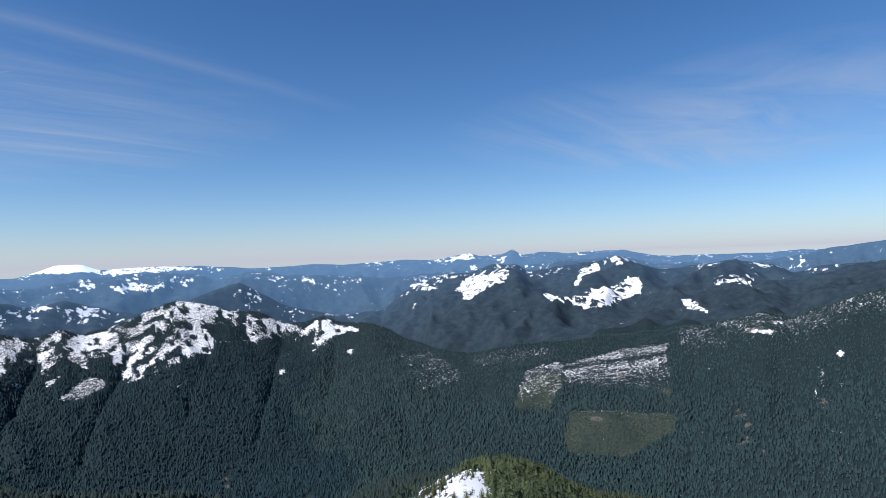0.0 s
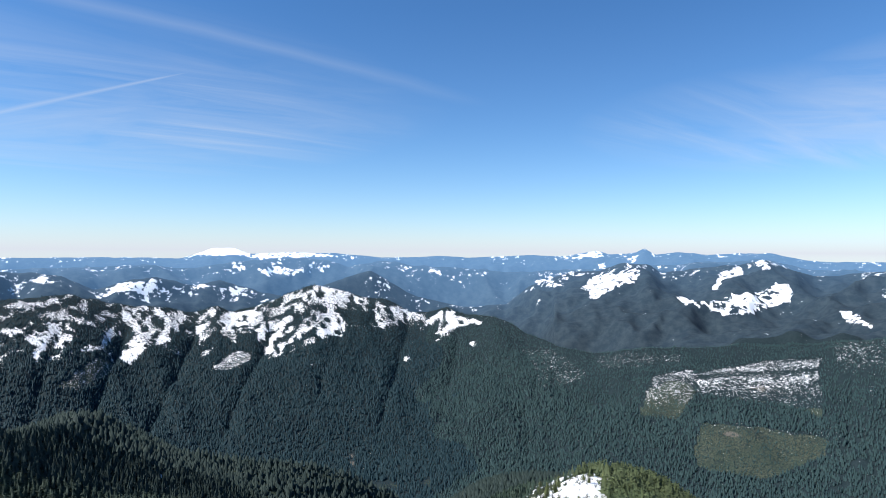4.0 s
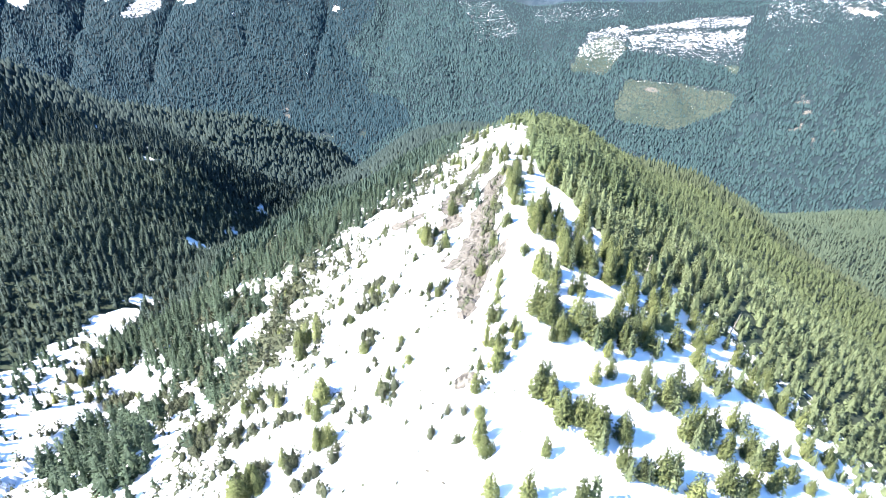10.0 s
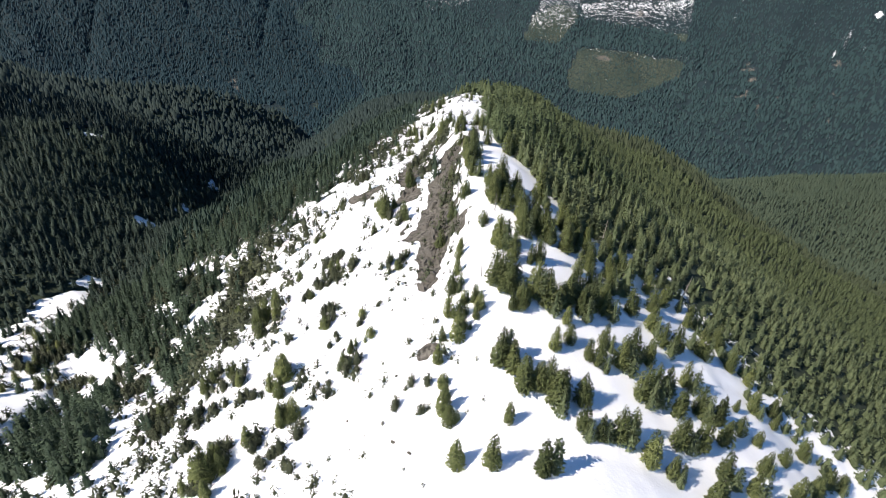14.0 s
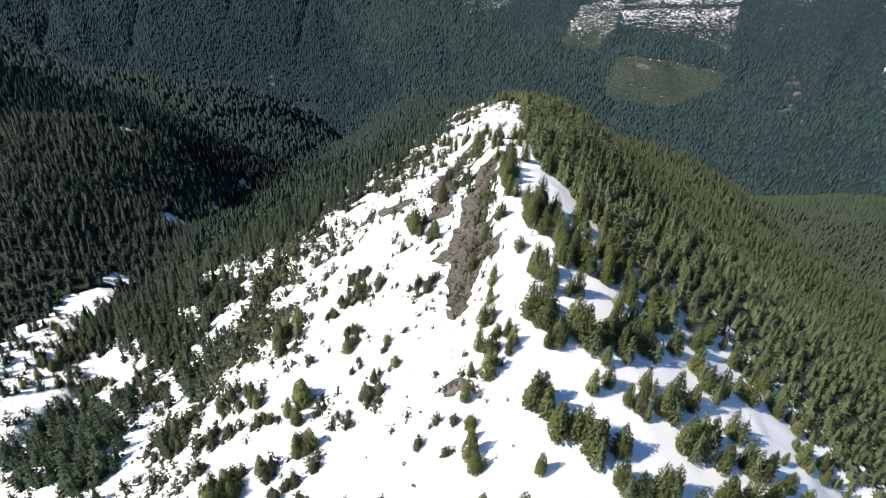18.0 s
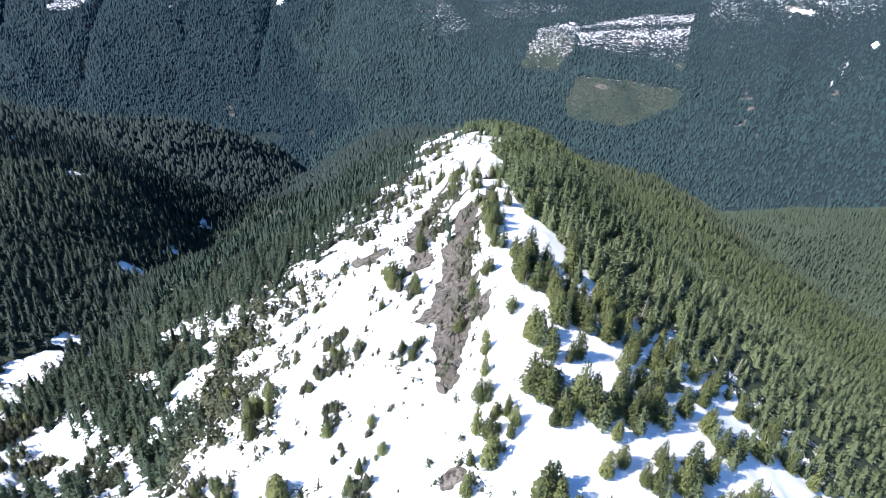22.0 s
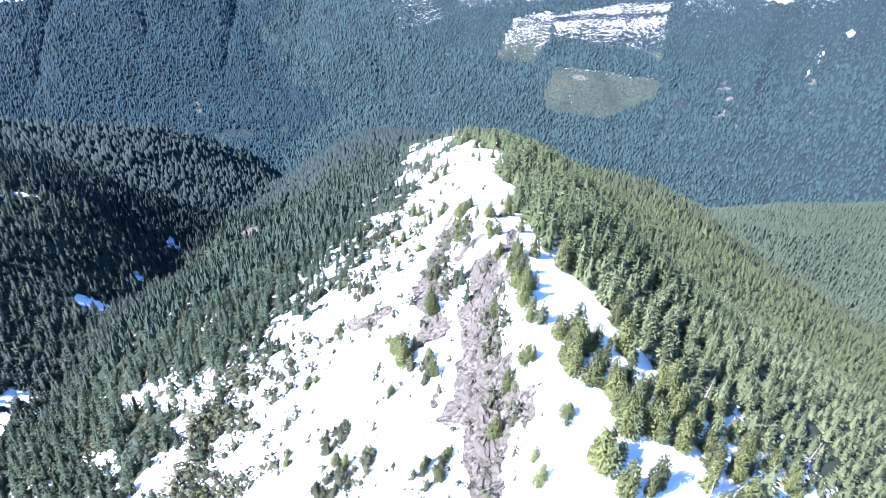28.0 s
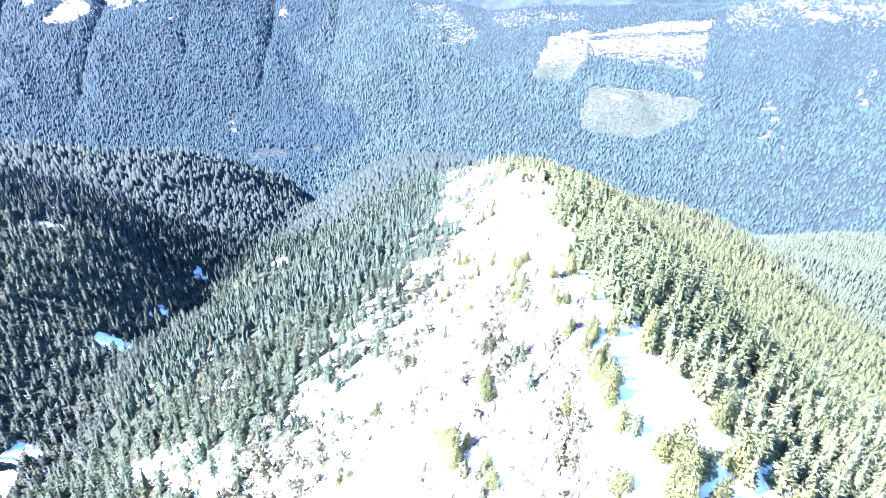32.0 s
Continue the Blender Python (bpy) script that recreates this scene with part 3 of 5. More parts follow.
SNOW_REACH = table([(-50, 2.5), (-41, 3.6), (-38, 3.2), (-35, 2.6), (-31, 3.9), (-29, 2.4), (-27, 3.2), (-24, 2.6), (-22.3, 4.8), (-21, 5.4), (-19, 4.4),
                    (-17.5, 3.6), (-15, 2.2), (-12, 2.0), (-10, 2.1), (-7.6, 1.0), (-6.1, 2.4), (-5, 1.1), (-3.5, 0.35), (0, 0.0), (26, 0.0), (60, 0.0)])
# snow fields on the ranges behind
BOWLS = [[(6.1, -3.38), (7.9, -2.03), (9.9, -1.88), (10.1, -1.0), (11.8, -1.3), (11.4, -2.46), (8.9, -3.56), (7.6, -4.54), (7.1, -3.61)],
         [(14.5, -3.79), (17.1, -4.28), (18.4, -3.98), (19.3, -3.31), (21.1, -3.38), (22.7, -2.36), (23.8, -2.56), (23.6, -3.97), (21.9, -4.53), (20.2, -5.34), (19.1, -5.55), (17.5, -4.75), (15.5, -4.45)],
         [(17.5, -3.03), (18.4, -1.53), (20.0, -0.96), (20.2, -1.73), (18.6, -2.26), (18.0, -3.26)], [(20.7, -0.75), (21.5, -0.45), (22.4, -1.52), (21.7, -1.68)]]
PATCHES = [[(26.8, -4.47), (27.7, -4.32), (28.3, -5.04), (29.4, -5.83), (28.1, -5.5), (27.3, -5.33)], [(29.4, -2.68), (30.7, -2.36), (33, -2.3), (32.4, -3.4), (30.7, -3.22), (29.7, -3.41)],
           [(1.9, -2.78), (3.7, -2.37), (5.0, -3.14), (3.2, -3.28)], [(1.7, -5.39), (2.7, -4.25), (2.9, -4.98)]]
BACK_FIELDS = [[(-36.4, -3.76), (-34.8, -2.77), (-33.6, -2.55), (-31.6, -2.57), (-31.8, -3.29), (-32.7, -4.33), (-32.9, -3.51), (-34.4, -3.48), (-36.0, -4.05)], [(-29.4, -3.57), (-28.7, -2.84), (-27.4, -3.1), (-28.5, -3.63)],
               [(-26.2, -3.61), (-25.5, -3.11), (-23.6, -3.78), (-25.2, -4.17)], [(-23.8, -1.84), (-21.6, -1.32), (-20.6, -1.83), (-19.6, -1.41), (-17.5, -1.08), (-16.9, -1.71), (-20.1, -2.14), (-23.1, -2.15)]]
SKY_FIELDS = [[(-26.1, -1.6), (-25.5, -1.29), (-24.0, -1.64), (-25.0, -1.95)], [(-8.1, -2.06), (-7.5, -1.57), (-6.3, -2.15)], [(5.7, -0.6), (6.6, -0.1), (8.1, 0.2), (8.4, -0.45)],
              [(7.5, -1.46), (8.2, -0.98), (9.0, -0.81), (8.3, -1.5)], [(10.4, -0.74), (11.0, -0.3), (11.6, -0.2), (11.2, -0.9)], [(-24.3, -0.72), (-23.6, -0.2), (-19.6, -0.1), (-15.5, -0.53)]]
HILL_SNOW = [(-314, 576, 5, 3), (-321, 568, 3, 2), (-306, 515, 4, 5), (-273, 496, 4, 3), (-264, 514, 3, 4), (-283, 502, 4, 3), (-224, 504, 2, 2), (-182, 537, 4, 3), (-189, 504, 3, 4), (-191, 410, 8, 9), (-188, 309, 8, 8), (-255, 492, 5, 6), (-267, 480, 5, 4), (-186, 470, 5, 7), (-176, 538, 9, 5), (-327, 533, 7, 5)]
# bare ribs in the snow: places along each, and the half width there
RIBS = [[(8.8, 147, 1.6), (10.6, 154, 3.0), (11.8, 162, 4.2), (12.6, 169, 4.6), (13.8, 176, 5.4), (14.9, 181, 6.6), (15.5, 188, 6.8), (16.0, 196, 5.4), (18.2, 203, 4.6), (18.1,
        213, 6.0), (19.4, 218, 4.8), (20.9, 227, 3.6), (21.4, 238, 2.4)], [(20.9, 227, 2.6), (25.3, 233, 2.1), (30.1, 238, 1.7), (35, 251, 1.6)], [(6.4, 220, 4.0), (6.2,
        231, 3.2), (6, 244, 3.3), (9.2, 255, 4.1), (14.8, 272, 2.2), (18.9, 285, 2.6)], [(17.7, 251, 1.3), (21.3, 262, 1.6), (25.3, 270, 1.0), (33.4, 268, 1.0), (57, 311,
        1.3)], [(5.7, 180, 2.6), (8.2, 185, 2.2)], [(21.5, 174, 2.1), (22.3, 169, 1.7)], [(19.9, 282, 1.7), (22.6, 284, 1.4)], [(21, 240, 2.8), (24.5, 240, 2.2)], [(24.7,
        223, 2.5), (27.8, 223, 1.8)], [(-20, 240, 2.2), (-13, 236, 3.4), (-8, 237, 1.8)], [(9.9, 121, 2.2), (11.9, 121, 2.1)], [(3.3, 236, 1.1), (7.8, 235, 2.6), (13.7,
        240, 2.8)], [(12, 281, 1.7), (20.7, 295, 1.7), (26.8, 294, 2.5)], [(21.3, 256, 1.8), (25.9, 249, 1.4)], [(2.9, 187, 1.3), (5.3, 195, 1.3)], [(2.1, 214, 1.0),
        (7.5, 221, 1.4)]]


def rib_rock(x, y):
    best = np.full(np.shape(x), -9.0)
    for rows in RIBS:
        for (x0, y0, w0), (x1, y1, w1) in zip(rows, rows[1:]):
            u = np.clip(((x - x0) * (x1 - x0) + (y - y0) * (y1 - y0)) / ((x1 - x0) ** 2 + (y1 - y0) ** 2), 0, 1)
            best = np.maximum(best, w0 + (w1 - w0) * u - np.hypot(x - x0 - u * (x1 - x0), y - y0 - u * (y1 - y0)))
    return best


def cover(x, y, z):
    """Snow, woods, grass and rock, each 0 to 1, at places of the plan."""
    r = np.hypot(x, y)
    b, up = np.degrees(np.arctan2(x, y)), np.degrees(np.arctan2(z - LEVEL, r))
    n1, n2 = fbm(x / 30, y / 30, 91, 4), fbm(x / 11, y / 11, 97, 3)
    far = r > 1250
    rim = np.interp(b, *RIM_R)
    cx = np.interp(y, *CREST_X)
    # near
    we, ee = np.interp(y, *WEST_EDGE) + (7 + 6 * smooth(280, 340, y)) * n1 + (4 + 5 * smooth(280, 340, y)) * n2, np.interp(y, *EAST_EDGE) + 7 * n1 + 3 * n2
    open_top = (x > we) & (x < ee) & (y < 635 + 8 * n1) & (y > -400)
    west_wood = inside(x + 3 * n2, y + 3 * n1, WEST_WOOD) | ((x < we) & (y > 243) & (y < 345) & (x > -185))
    bench = inside(x + 2 * n1, y + 2 * n2, BENCH)
    bench_wood = inside(x + 4 * n1, y + 4 * n2, BENCH_WOOD)
    belt = (x < we) & (x > -120) & (y < 243) & (y > 60)
    snow = np.where((open_top | bench | belt) & ~west_wood, 1.0, 0.0)
    gap = functools.reduce(np.logical_or, [inside(x + 5 * n2, y + 4 * n1, p) for p in WOOD_GAPS])
    snow = np.where(west_wood, 0.36 + 0.3 * smooth(0.0, 0.6, n1), snow)
    snow = np.where(gap, 0.9, snow)
    rim_belt = smooth(70, 12, np.abs(x - we)) * (y < 640) * (y > 245) * (x < cx)
    snow = np.maximum(snow, 0.46 * np.minimum(1, 1.6 * rim_belt) * (y < 330))
    rim_belt = rim_belt * smooth(-0.05, 0.3, n1 + 0.7 * n2 + 0.15)
    snow = np.maximum(snow, 0.80 * rim_belt)
    snow = np.maximum(snow, blots(x + 5 * n2, y + 5 * fbm(x / 7, y / 7, 99, 3), HILL_SNOW, 0.0, False) * (r < 900))
    patch = ((x - 61) / 6) ** 2 + ((y - 188) / 7) ** 2 + 0.3 * n2 < 1
    glade = ((x > ee) & (x < ee + 34) & (y < 172) & (n1 > 0.5)) | patch
    snow = np.maximum(snow, np.where(glade, 0.9, np.where((x > ee) & (x < ee + 16) & (y < 300), 0.66, np.where((x > ee) & (x < ee + 34) & (y < 280), 0.46, 0.0))))
    # rock: the step under the crest and thin ribs beside it
    w = cx - x
    n3 = fbm((y - 0.5 * x) / 4.0, (x + 0.5 * y) / 11.0, 113, 3)
    rock = smooth(-0.7, 0.7, rib_rock(x + 1.2 * n2, y + 2 * n1) + 1.5 * n3)
    thin = smooth(0.35, 0.6, fbm((y - 1.3 * x) / 7 + 3, (1.3 * y + x) / 24, 111, 3)) * smooth(200, 220, y) * (1 - smooth(330, 380, y)) * smooth(1, 5, w) * (1 - smooth(30, 50, w))
    rock = np.maximum(rock, thin * (0.6 + 0.5 * n3))
    dirt = ((x + 84) / 9) ** 2 + ((y - 604) / 13) ** 2 < 1
    dirt |= ((x + 113) / 7) ** 2 + ((y - 537) / 12) ** 2 < 1
    rock = np.where(dirt, 1.0, rock)
    snow = snow * (1 - rock) * np.where(dirt, 0.0, 1.0)
    wood = np.where((snow > 0.66) | (rock > 0.4), 0.0, 1.0)
    wood = np.where(gap, 0.12, wood)
    wood = np.where((x > ee) & (x < ee + 16) & (rock < 0.4), 1.0, wood)
    wood = np.where(open_top & (y > 440 + 20 * n1) & (n2 > -0.1), 0.5, wood)
    wood = np.where(bench & ~west_wood, np.where(bench_wood, 0.72, np.where(y > 200, 0.26, 0.12) * smooth(-0.3, 0.3, n1 + n2)), wood)
    wood = np.where(open_top & (x > cx + 24) & (y < 215) & (x > ee - 42) & (n2 > -0.05), 0.5, wood)
    grass = np.zeros_like(r)
    # across the valley
    under = np.interp(b, *RIM_UP) - up
    reach = np.interp(b, *SNOW_REACH)
    f1, f2 = fbm(x / 90, y / 90, 121, 4), fbm(b / 0.55, up / 0.22, 127, 3)
    any_of = lambda polys, sway: functools.reduce(np.logical_or, [inside(b + sway * (0.5 * f1 + 0.3 * f2), up + 0.5 * sway * (0.5 * f1 + 0.3 * f2), p) for p in polys])
    fs = np.clip(1.0 - under / np.maximum(reach * 1.25, 0.01) + 0.9 * f1, 0, 1) * (reach > 0.02) * (r < rim + 40)
    fs = 0.50 * smooth(0.0, 0.5, fs) * smooth(-0.4, 0.4, fbm(b / 0.6 + 40, under / 0.5, 191, 4))
    face = any_of([PEAK_FACE] + RIM_FACES + WEST_FACES, 0.5) & (r < rim + 60)
    fs = np.where(face, 0.58 + 0.2 * f1 - 0.6 * smooth(0.1, 0.65, fbm(b / 0.42 + 9, under / 0.5, 193, 3)), fs)
    for poly, amount in ((CUT_SNOW, 0.32), (CUT_SNOW_WEST, 0.31), (CUT_THIN, 0.24), (CUT_STRIP, 0.22), (CUT_DOME, 0.42), (CUT_DOME_WEST, 0.30), (GRASS_RIM, 0.18)):
        spot = any_of([poly], 0.3) & (r < rim + 60)
        bands = 0.0
        if poly is CUT_SNOW:
            fall = up + 9.9 - 0.16 * (b - 18.5)
            bands = 0.10 * np.exp(-((fall + 0.1 - 0.3 * f1) / 0.22) ** 2) + 0.13 * np.exp(-((fall + 0.9 - 0.4 * f1) / 0.25) ** 2) - 0.12 * smooth(1.5, 2.6, -fall) - 0.2 * np.exp(-((fall + 0.5) / 0.2) ** 2)
        if poly is CUT_SNOW_WEST:
            bands = 0.08 * smooth(-11.2, -10.4, up) - 0.22 * smooth(-12.6, -13.6, up)
        fs = np.where(spot, np.maximum(fs, amount + bands + 0.07 * f2), fs)
    fs = np.where((b > 26.5) & (r < rim), np.maximum(fs, 0.0 + 0.25 * smooth(3.2, 0.5, under) + 0.1 * f2), fs)
    chutes = [(-9.8, -10.1, 0.35, 0.35), (-3.6, -8.65, 0.25, 0.25), (37.2, -10.6, 0.13, 0.8), (36.8, -11.9, 0.16, 0.35), (38.7, -11.4, 0.09, 0.5), (29.0, -10.4, 0.1, 0.5), (28.8, -11.8, 0.05, 0.9), (28.5, -13.1, 0.08, 0.4),
              (33.2, -7.2, 0.8, 0.2), (34.4, -6.4, 0.6, 0.16), (38.6, -8.7, 0.2, 0.3)]
    fs = np.maximum(fs, blots(b + 0.1 * f2, up, chutes, 0.0, False) * (0.62 + 0.4 * f1 + 0.3 * f2))
    cut = any_of([CUT_SNOW, CUT_SNOW_WEST, CUT_DOME, CUT_DOME_WEST], 0.3)
    lawn = any_of([CUT_GRASS], 0.6)
    meadow = (np.abs(r - 1640 - 8 * (b + 10)) < 28 + 40 * f1) & (b < -7.5) & (b > -14)
    low_cut = (inside(b, up, CUT_SNOW) & (up < -12.2 + 0.3 * f1)) | (inside(b, up, CUT_SNOW_WEST) & (up < -11.6 + 0.6 * f1)) | inside(b, up, CUT_DOME_WEST)
    fgrass = np.where(lawn | low_cut, 0.60 + 0.08 * fbm(x / 18, y / 18, 129, 3), np.where(meadow, 0.5, 0.0))
    scars = [(-15.1, -18.4, 0.5, 0.4), (-14.7, -19.2, 0.3, 0.4), (31.2, -13.9, 0.45, 0.55), (31.8, -14.9, 0.4, 0.4), (31.6, -16.2, 0.2, 0.5), (33.4, -15.2, 0.4, 0.25), (34.3, -15.6, 0.3, 0.4), (32.9, -17.2, 0.2, 0.5),
             (37.2, -12.3, 0.3, 0.6), (38.9, -19.4, 0.15, 0.7), (38.5, -16.6, 0.13, 0.6), (38.2, -14.8, 0.1, 0.5), (21.4, -11.05, 1.0, 0.3), (7.2, -8.95, 0.5, 0.15), (19.2, -15.0, 0.9, 0.3), (33.0, -7.0, 0.9, 0.4), (2.2, -4.6, 1.2, 0.9)]
    scar = blots(b, up, scars) * np.clip(0.85 + 0.5 * f2, 0.3, 1.2)
    fwood = np.where(cut, 0.59, np.where(fs > 0.46, 0.25, 1.0))
    fwood = np.where(face, np.where(fs > 0.46, 0.16, 0.8), fwood)
    fwood = np.where(lawn, 0.59, np.where(meadow, 0.4, fwood))
    fwood = np.where(any_of([CUT_THIN, CUT_STRIP], 0.3) | ((b > 26) & (fs < 0.5)), 0.85, fwood)
    fwood = np.where(scar > 0.5, 0.3, fwood)
    back = r > rim + 120
    second, third = 3560.0 + 60 * fbm(b / 9, b * 0, 3, 2), 4180.0 + 60 * fbm(b / 9, b * 0, 4, 2)
    lines = np.exp(-((r - second + 45) / 70) ** 2) + np.exp(-((r - third + 45) / 80) ** 2) + smooth(4600, 4780, r)
    bs = -0.30 + 0.42 * np.minimum(1, lines) + 0.25 * f1
    bs = np.where(any_of(PATCHES + BACK_FIELDS[1:3], 0.35), 0.5, bs)
    bs = np.where(any_of(BOWLS + BACK_FIELDS[:1] + BACK_FIELDS[3:], 0.35), 0.62 + 0.25 * f1, bs)
    bs = np.where(any_of(SKY_FIELDS, 0.2) & (r > 3700), 0.7, bs)
    bs = np.where((b > -28.9) & (b < -24.3) & (up > -0.42) & (r > 4500), 1.6, bs)
    fs = np.where(back, bs, fs)
    return (np.where(far, fs, snow), np.where(far, fwood, wood), np.where(far, fgrass, grass), np.where(far, scar * 0.68, rock))


# ---- ground: one sheet from under the start to the skyline ----
def build_ground():
    front = np.linspace(-46, 46, 372)
    east, west = np.linspace(46, 76, 48)[1:], np.linspace(284, 314, 48)[:-1]
    rest = np.linspace(76, 284, 60)[1:-1]
    bearing = np.radians(np.concatenate([front, east, rest, west]))
    spans = ((22.0, 60.0, 25), (60.0, 420.0, 190), (420.0, 1700.0, 90), (1700.0, 2850.0, 150), (2850.0, 4955.0, 110))
    rings = np.concatenate([[1.0, 10.0]] + [np.geomspace(lo, hi, n, endpoint=hi > 4000) for lo, hi, n in spans])
    rr, bb = np.meshgrid(rings, bearing, indexing="ij")
    x, y = rr * np.sin(bb), rr * np.cos(bb)
    z = height(x, y)
    snow, wood, grass, rock = cover(x, y, z)
    nr, nb = x.shape
    idx = np.arange(nr * nb).reshape(nr, nb)
    nxt = np.roll(idx, -1, axis=1)
    quads = np.stack([idx[:-1], idx[1:], nxt[1:], nxt[:-1]], -1).reshape(-1, 4)
    me = bpy.data.meshes.new("ground")
    me.vertices.add(nr * nb)
    me.vertices.foreach_set("co", np.stack([x, y, z], -1).astype(np.float32).ravel())
    me.loops.add(quads.size)
    me.loops.foreach_set("vertex_index", quads[:, ::-1].astype(np.int32).ravel())
    me.polygons.add(len(quads))
    me.polygons.foreach_set("loop_start", np.arange(0, quads.size, 4, dtype=np.int32))
    me.update(calc_edges=True)
    rim = np.interp(np.degrees(np.arctan2(x, y)), *RIM_R)
    mid = rr[:-1] * 1.005
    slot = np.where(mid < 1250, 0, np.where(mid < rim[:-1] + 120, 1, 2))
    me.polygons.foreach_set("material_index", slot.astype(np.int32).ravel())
    me.polygons.foreach_set("use_smooth", np.ones(len(quads), bool))
    # how much haze glow the far ranges get, by distance
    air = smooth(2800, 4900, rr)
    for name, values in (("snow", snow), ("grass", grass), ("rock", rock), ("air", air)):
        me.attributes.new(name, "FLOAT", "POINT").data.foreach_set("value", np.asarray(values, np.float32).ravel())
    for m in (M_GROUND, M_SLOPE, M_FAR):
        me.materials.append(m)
    return tagged(new("ground", me), "snowy mountain ridge, wooded valley and distant ranges blue with haze", "mountains", kind="structure")


ground = build_ground()


# ---- woods: what nobody could count, joined ----
def tiered_tree(rng, tiers, points, slim, inner=0.35):
    """A small fir as jagged cones: unit height, points out of the tiers' rims by turns. Places, faces, and each point's
    tone, darker inside as painted shade.
    """
    verts, faces, out = [], [], []
    for i in range(tiers):
        t = i / tiers
        base, top = 0.06 + 0.86 * t, min(1.0, 0.06 + 0.86 * t + 1.45 / tiers)
        rad = slim * (1 - t) ** 0.8 * (0.9 + 0.2 * rng.random()) + 0.015
        k = len(verts)
        turn = rng.random() * 6.28
        for j in range(points):
            a = turn + (j + 0.5 * rng.random()) * 2 * np.pi / points
            q = rad * (1.05 if j % 2 == 0 else 0.6) * (0.75 + 0.5 * rng.random())
            verts.append((q * np.cos(a), q * np.sin(a), base - 0.05 * (j % 2 == 0) + 0.04 * rng.random()))
            out.append(0.95 if j % 2 == 0 else inner)
        verts.append((0.02 * rng.standard_normal(), 0.02 * rng.standard_normal(), top))
        out.append(0.5 + 0.3 * t)
        faces += [(k + j, k + (j + 1) % points, k + points) for j in range(points)]
    return np.array(verts), np.array(faces), np.array(out)


def sprayed_tree(rng, sprays, slim, belly, lump, size, core_width=0.5, foot=0.05):
    """A fir or bush of unit height: many small folded sprays on a lumpy crown round a core coloured dark as if in
    shade. Places, faces, and tones that darken inwards.
    """
    phase = rng.random(4) * 6.28
    t = 1 - (1 - rng.random(sprays)) ** 0.62
    a = rng.random(sprays) * 6.28
    lobes = 0.45 * np.sin(2 * a + phase[0] + 5 * t) + 0.35 * np.sin(3 * a - 11 * t + phase[1]) + 0.45 * np.sin(19 * t + phase[2] + a) + 0.3 * np.sin(a + phase[3])
    reach = slim * (1 - t) ** belly * (0.72 + 0.28 * np.minimum(1, t * 7)) * (1 + lump * lobes) + 0.012
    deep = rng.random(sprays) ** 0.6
    q = reach * (0.35 + 0.7 * deep)
    z = foot + (0.99 - foot) * t - 0.10 * q + 0.012 * rng.standard_normal(sprays)
    c, s = np.cos(a), np.sin(a)
    long, wide = size * (0.7 + 0.7 * rng.random(sprays)) * (1 - 0.45 * t), size * (0.32 + 0.3 * rng.random(sprays)) * (1 - 0.4 * t)
    rise, roll, yaw = rng.random(sprays) * 1.1 - 0.5, rng.random(sprays) * 1.6 - 0.8, rng.random(sprays) * 1.4 - 0.7
    ca, sa = np.cos(a + yaw), np.sin(a + yaw)
    p = np.stack([q * c, q * s, z], -1)
    along = np.stack([ca, sa, rise], -1) * long[:, None]
    side = np.stack([-sa * np.cos(roll), ca * np.cos(roll), np.sin(roll)], -1) * wide[:, None]
    drop = np.array([0, 0, 1.0]) * (0.4 * wide)[:, None]
    verts = np.stack([p - along * 0.8, p + side - drop, p + along, p - side - drop], 1).reshape(-1, 3)
    # sprays deeper in the crown get a darker tone, as painted shade
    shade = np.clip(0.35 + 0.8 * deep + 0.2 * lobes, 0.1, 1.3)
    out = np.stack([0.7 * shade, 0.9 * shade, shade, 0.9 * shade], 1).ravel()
    k = 4 * np.arange(sprays)
    faces = np.concatenate([np.stack([k, k + 1, k + 2], -1), np.stack([k, k + 2, k + 3], -1)])
    n, turn = len(verts), rng.random() * 6.28 + np.arange(6) * 1.0472
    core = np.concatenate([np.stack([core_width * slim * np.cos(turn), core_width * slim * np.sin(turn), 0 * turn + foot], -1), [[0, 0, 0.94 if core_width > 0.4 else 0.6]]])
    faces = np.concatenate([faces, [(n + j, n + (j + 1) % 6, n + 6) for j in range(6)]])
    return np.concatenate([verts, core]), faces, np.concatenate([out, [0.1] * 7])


def outward(verts, rng):
    """Where each bit of a crown faces: out from the stem and up, with some disorder."""
    reach = np.hypot(verts[:, 0], verts[:, 1])
    n = np.stack([verts[:, 0], verts[:, 1], 0.8 * np.maximum(reach, 0.03)], -1) / np.maximum(reach, 0.03)[:, None]
    group = len(verts) // 4 + 2
    n = n + np.repeat(0.38 * rng.standard_normal((group, 3)), 4, axis=0)[:len(verts)]
    return n / np.linalg.norm(n, axis=1)[:, None]


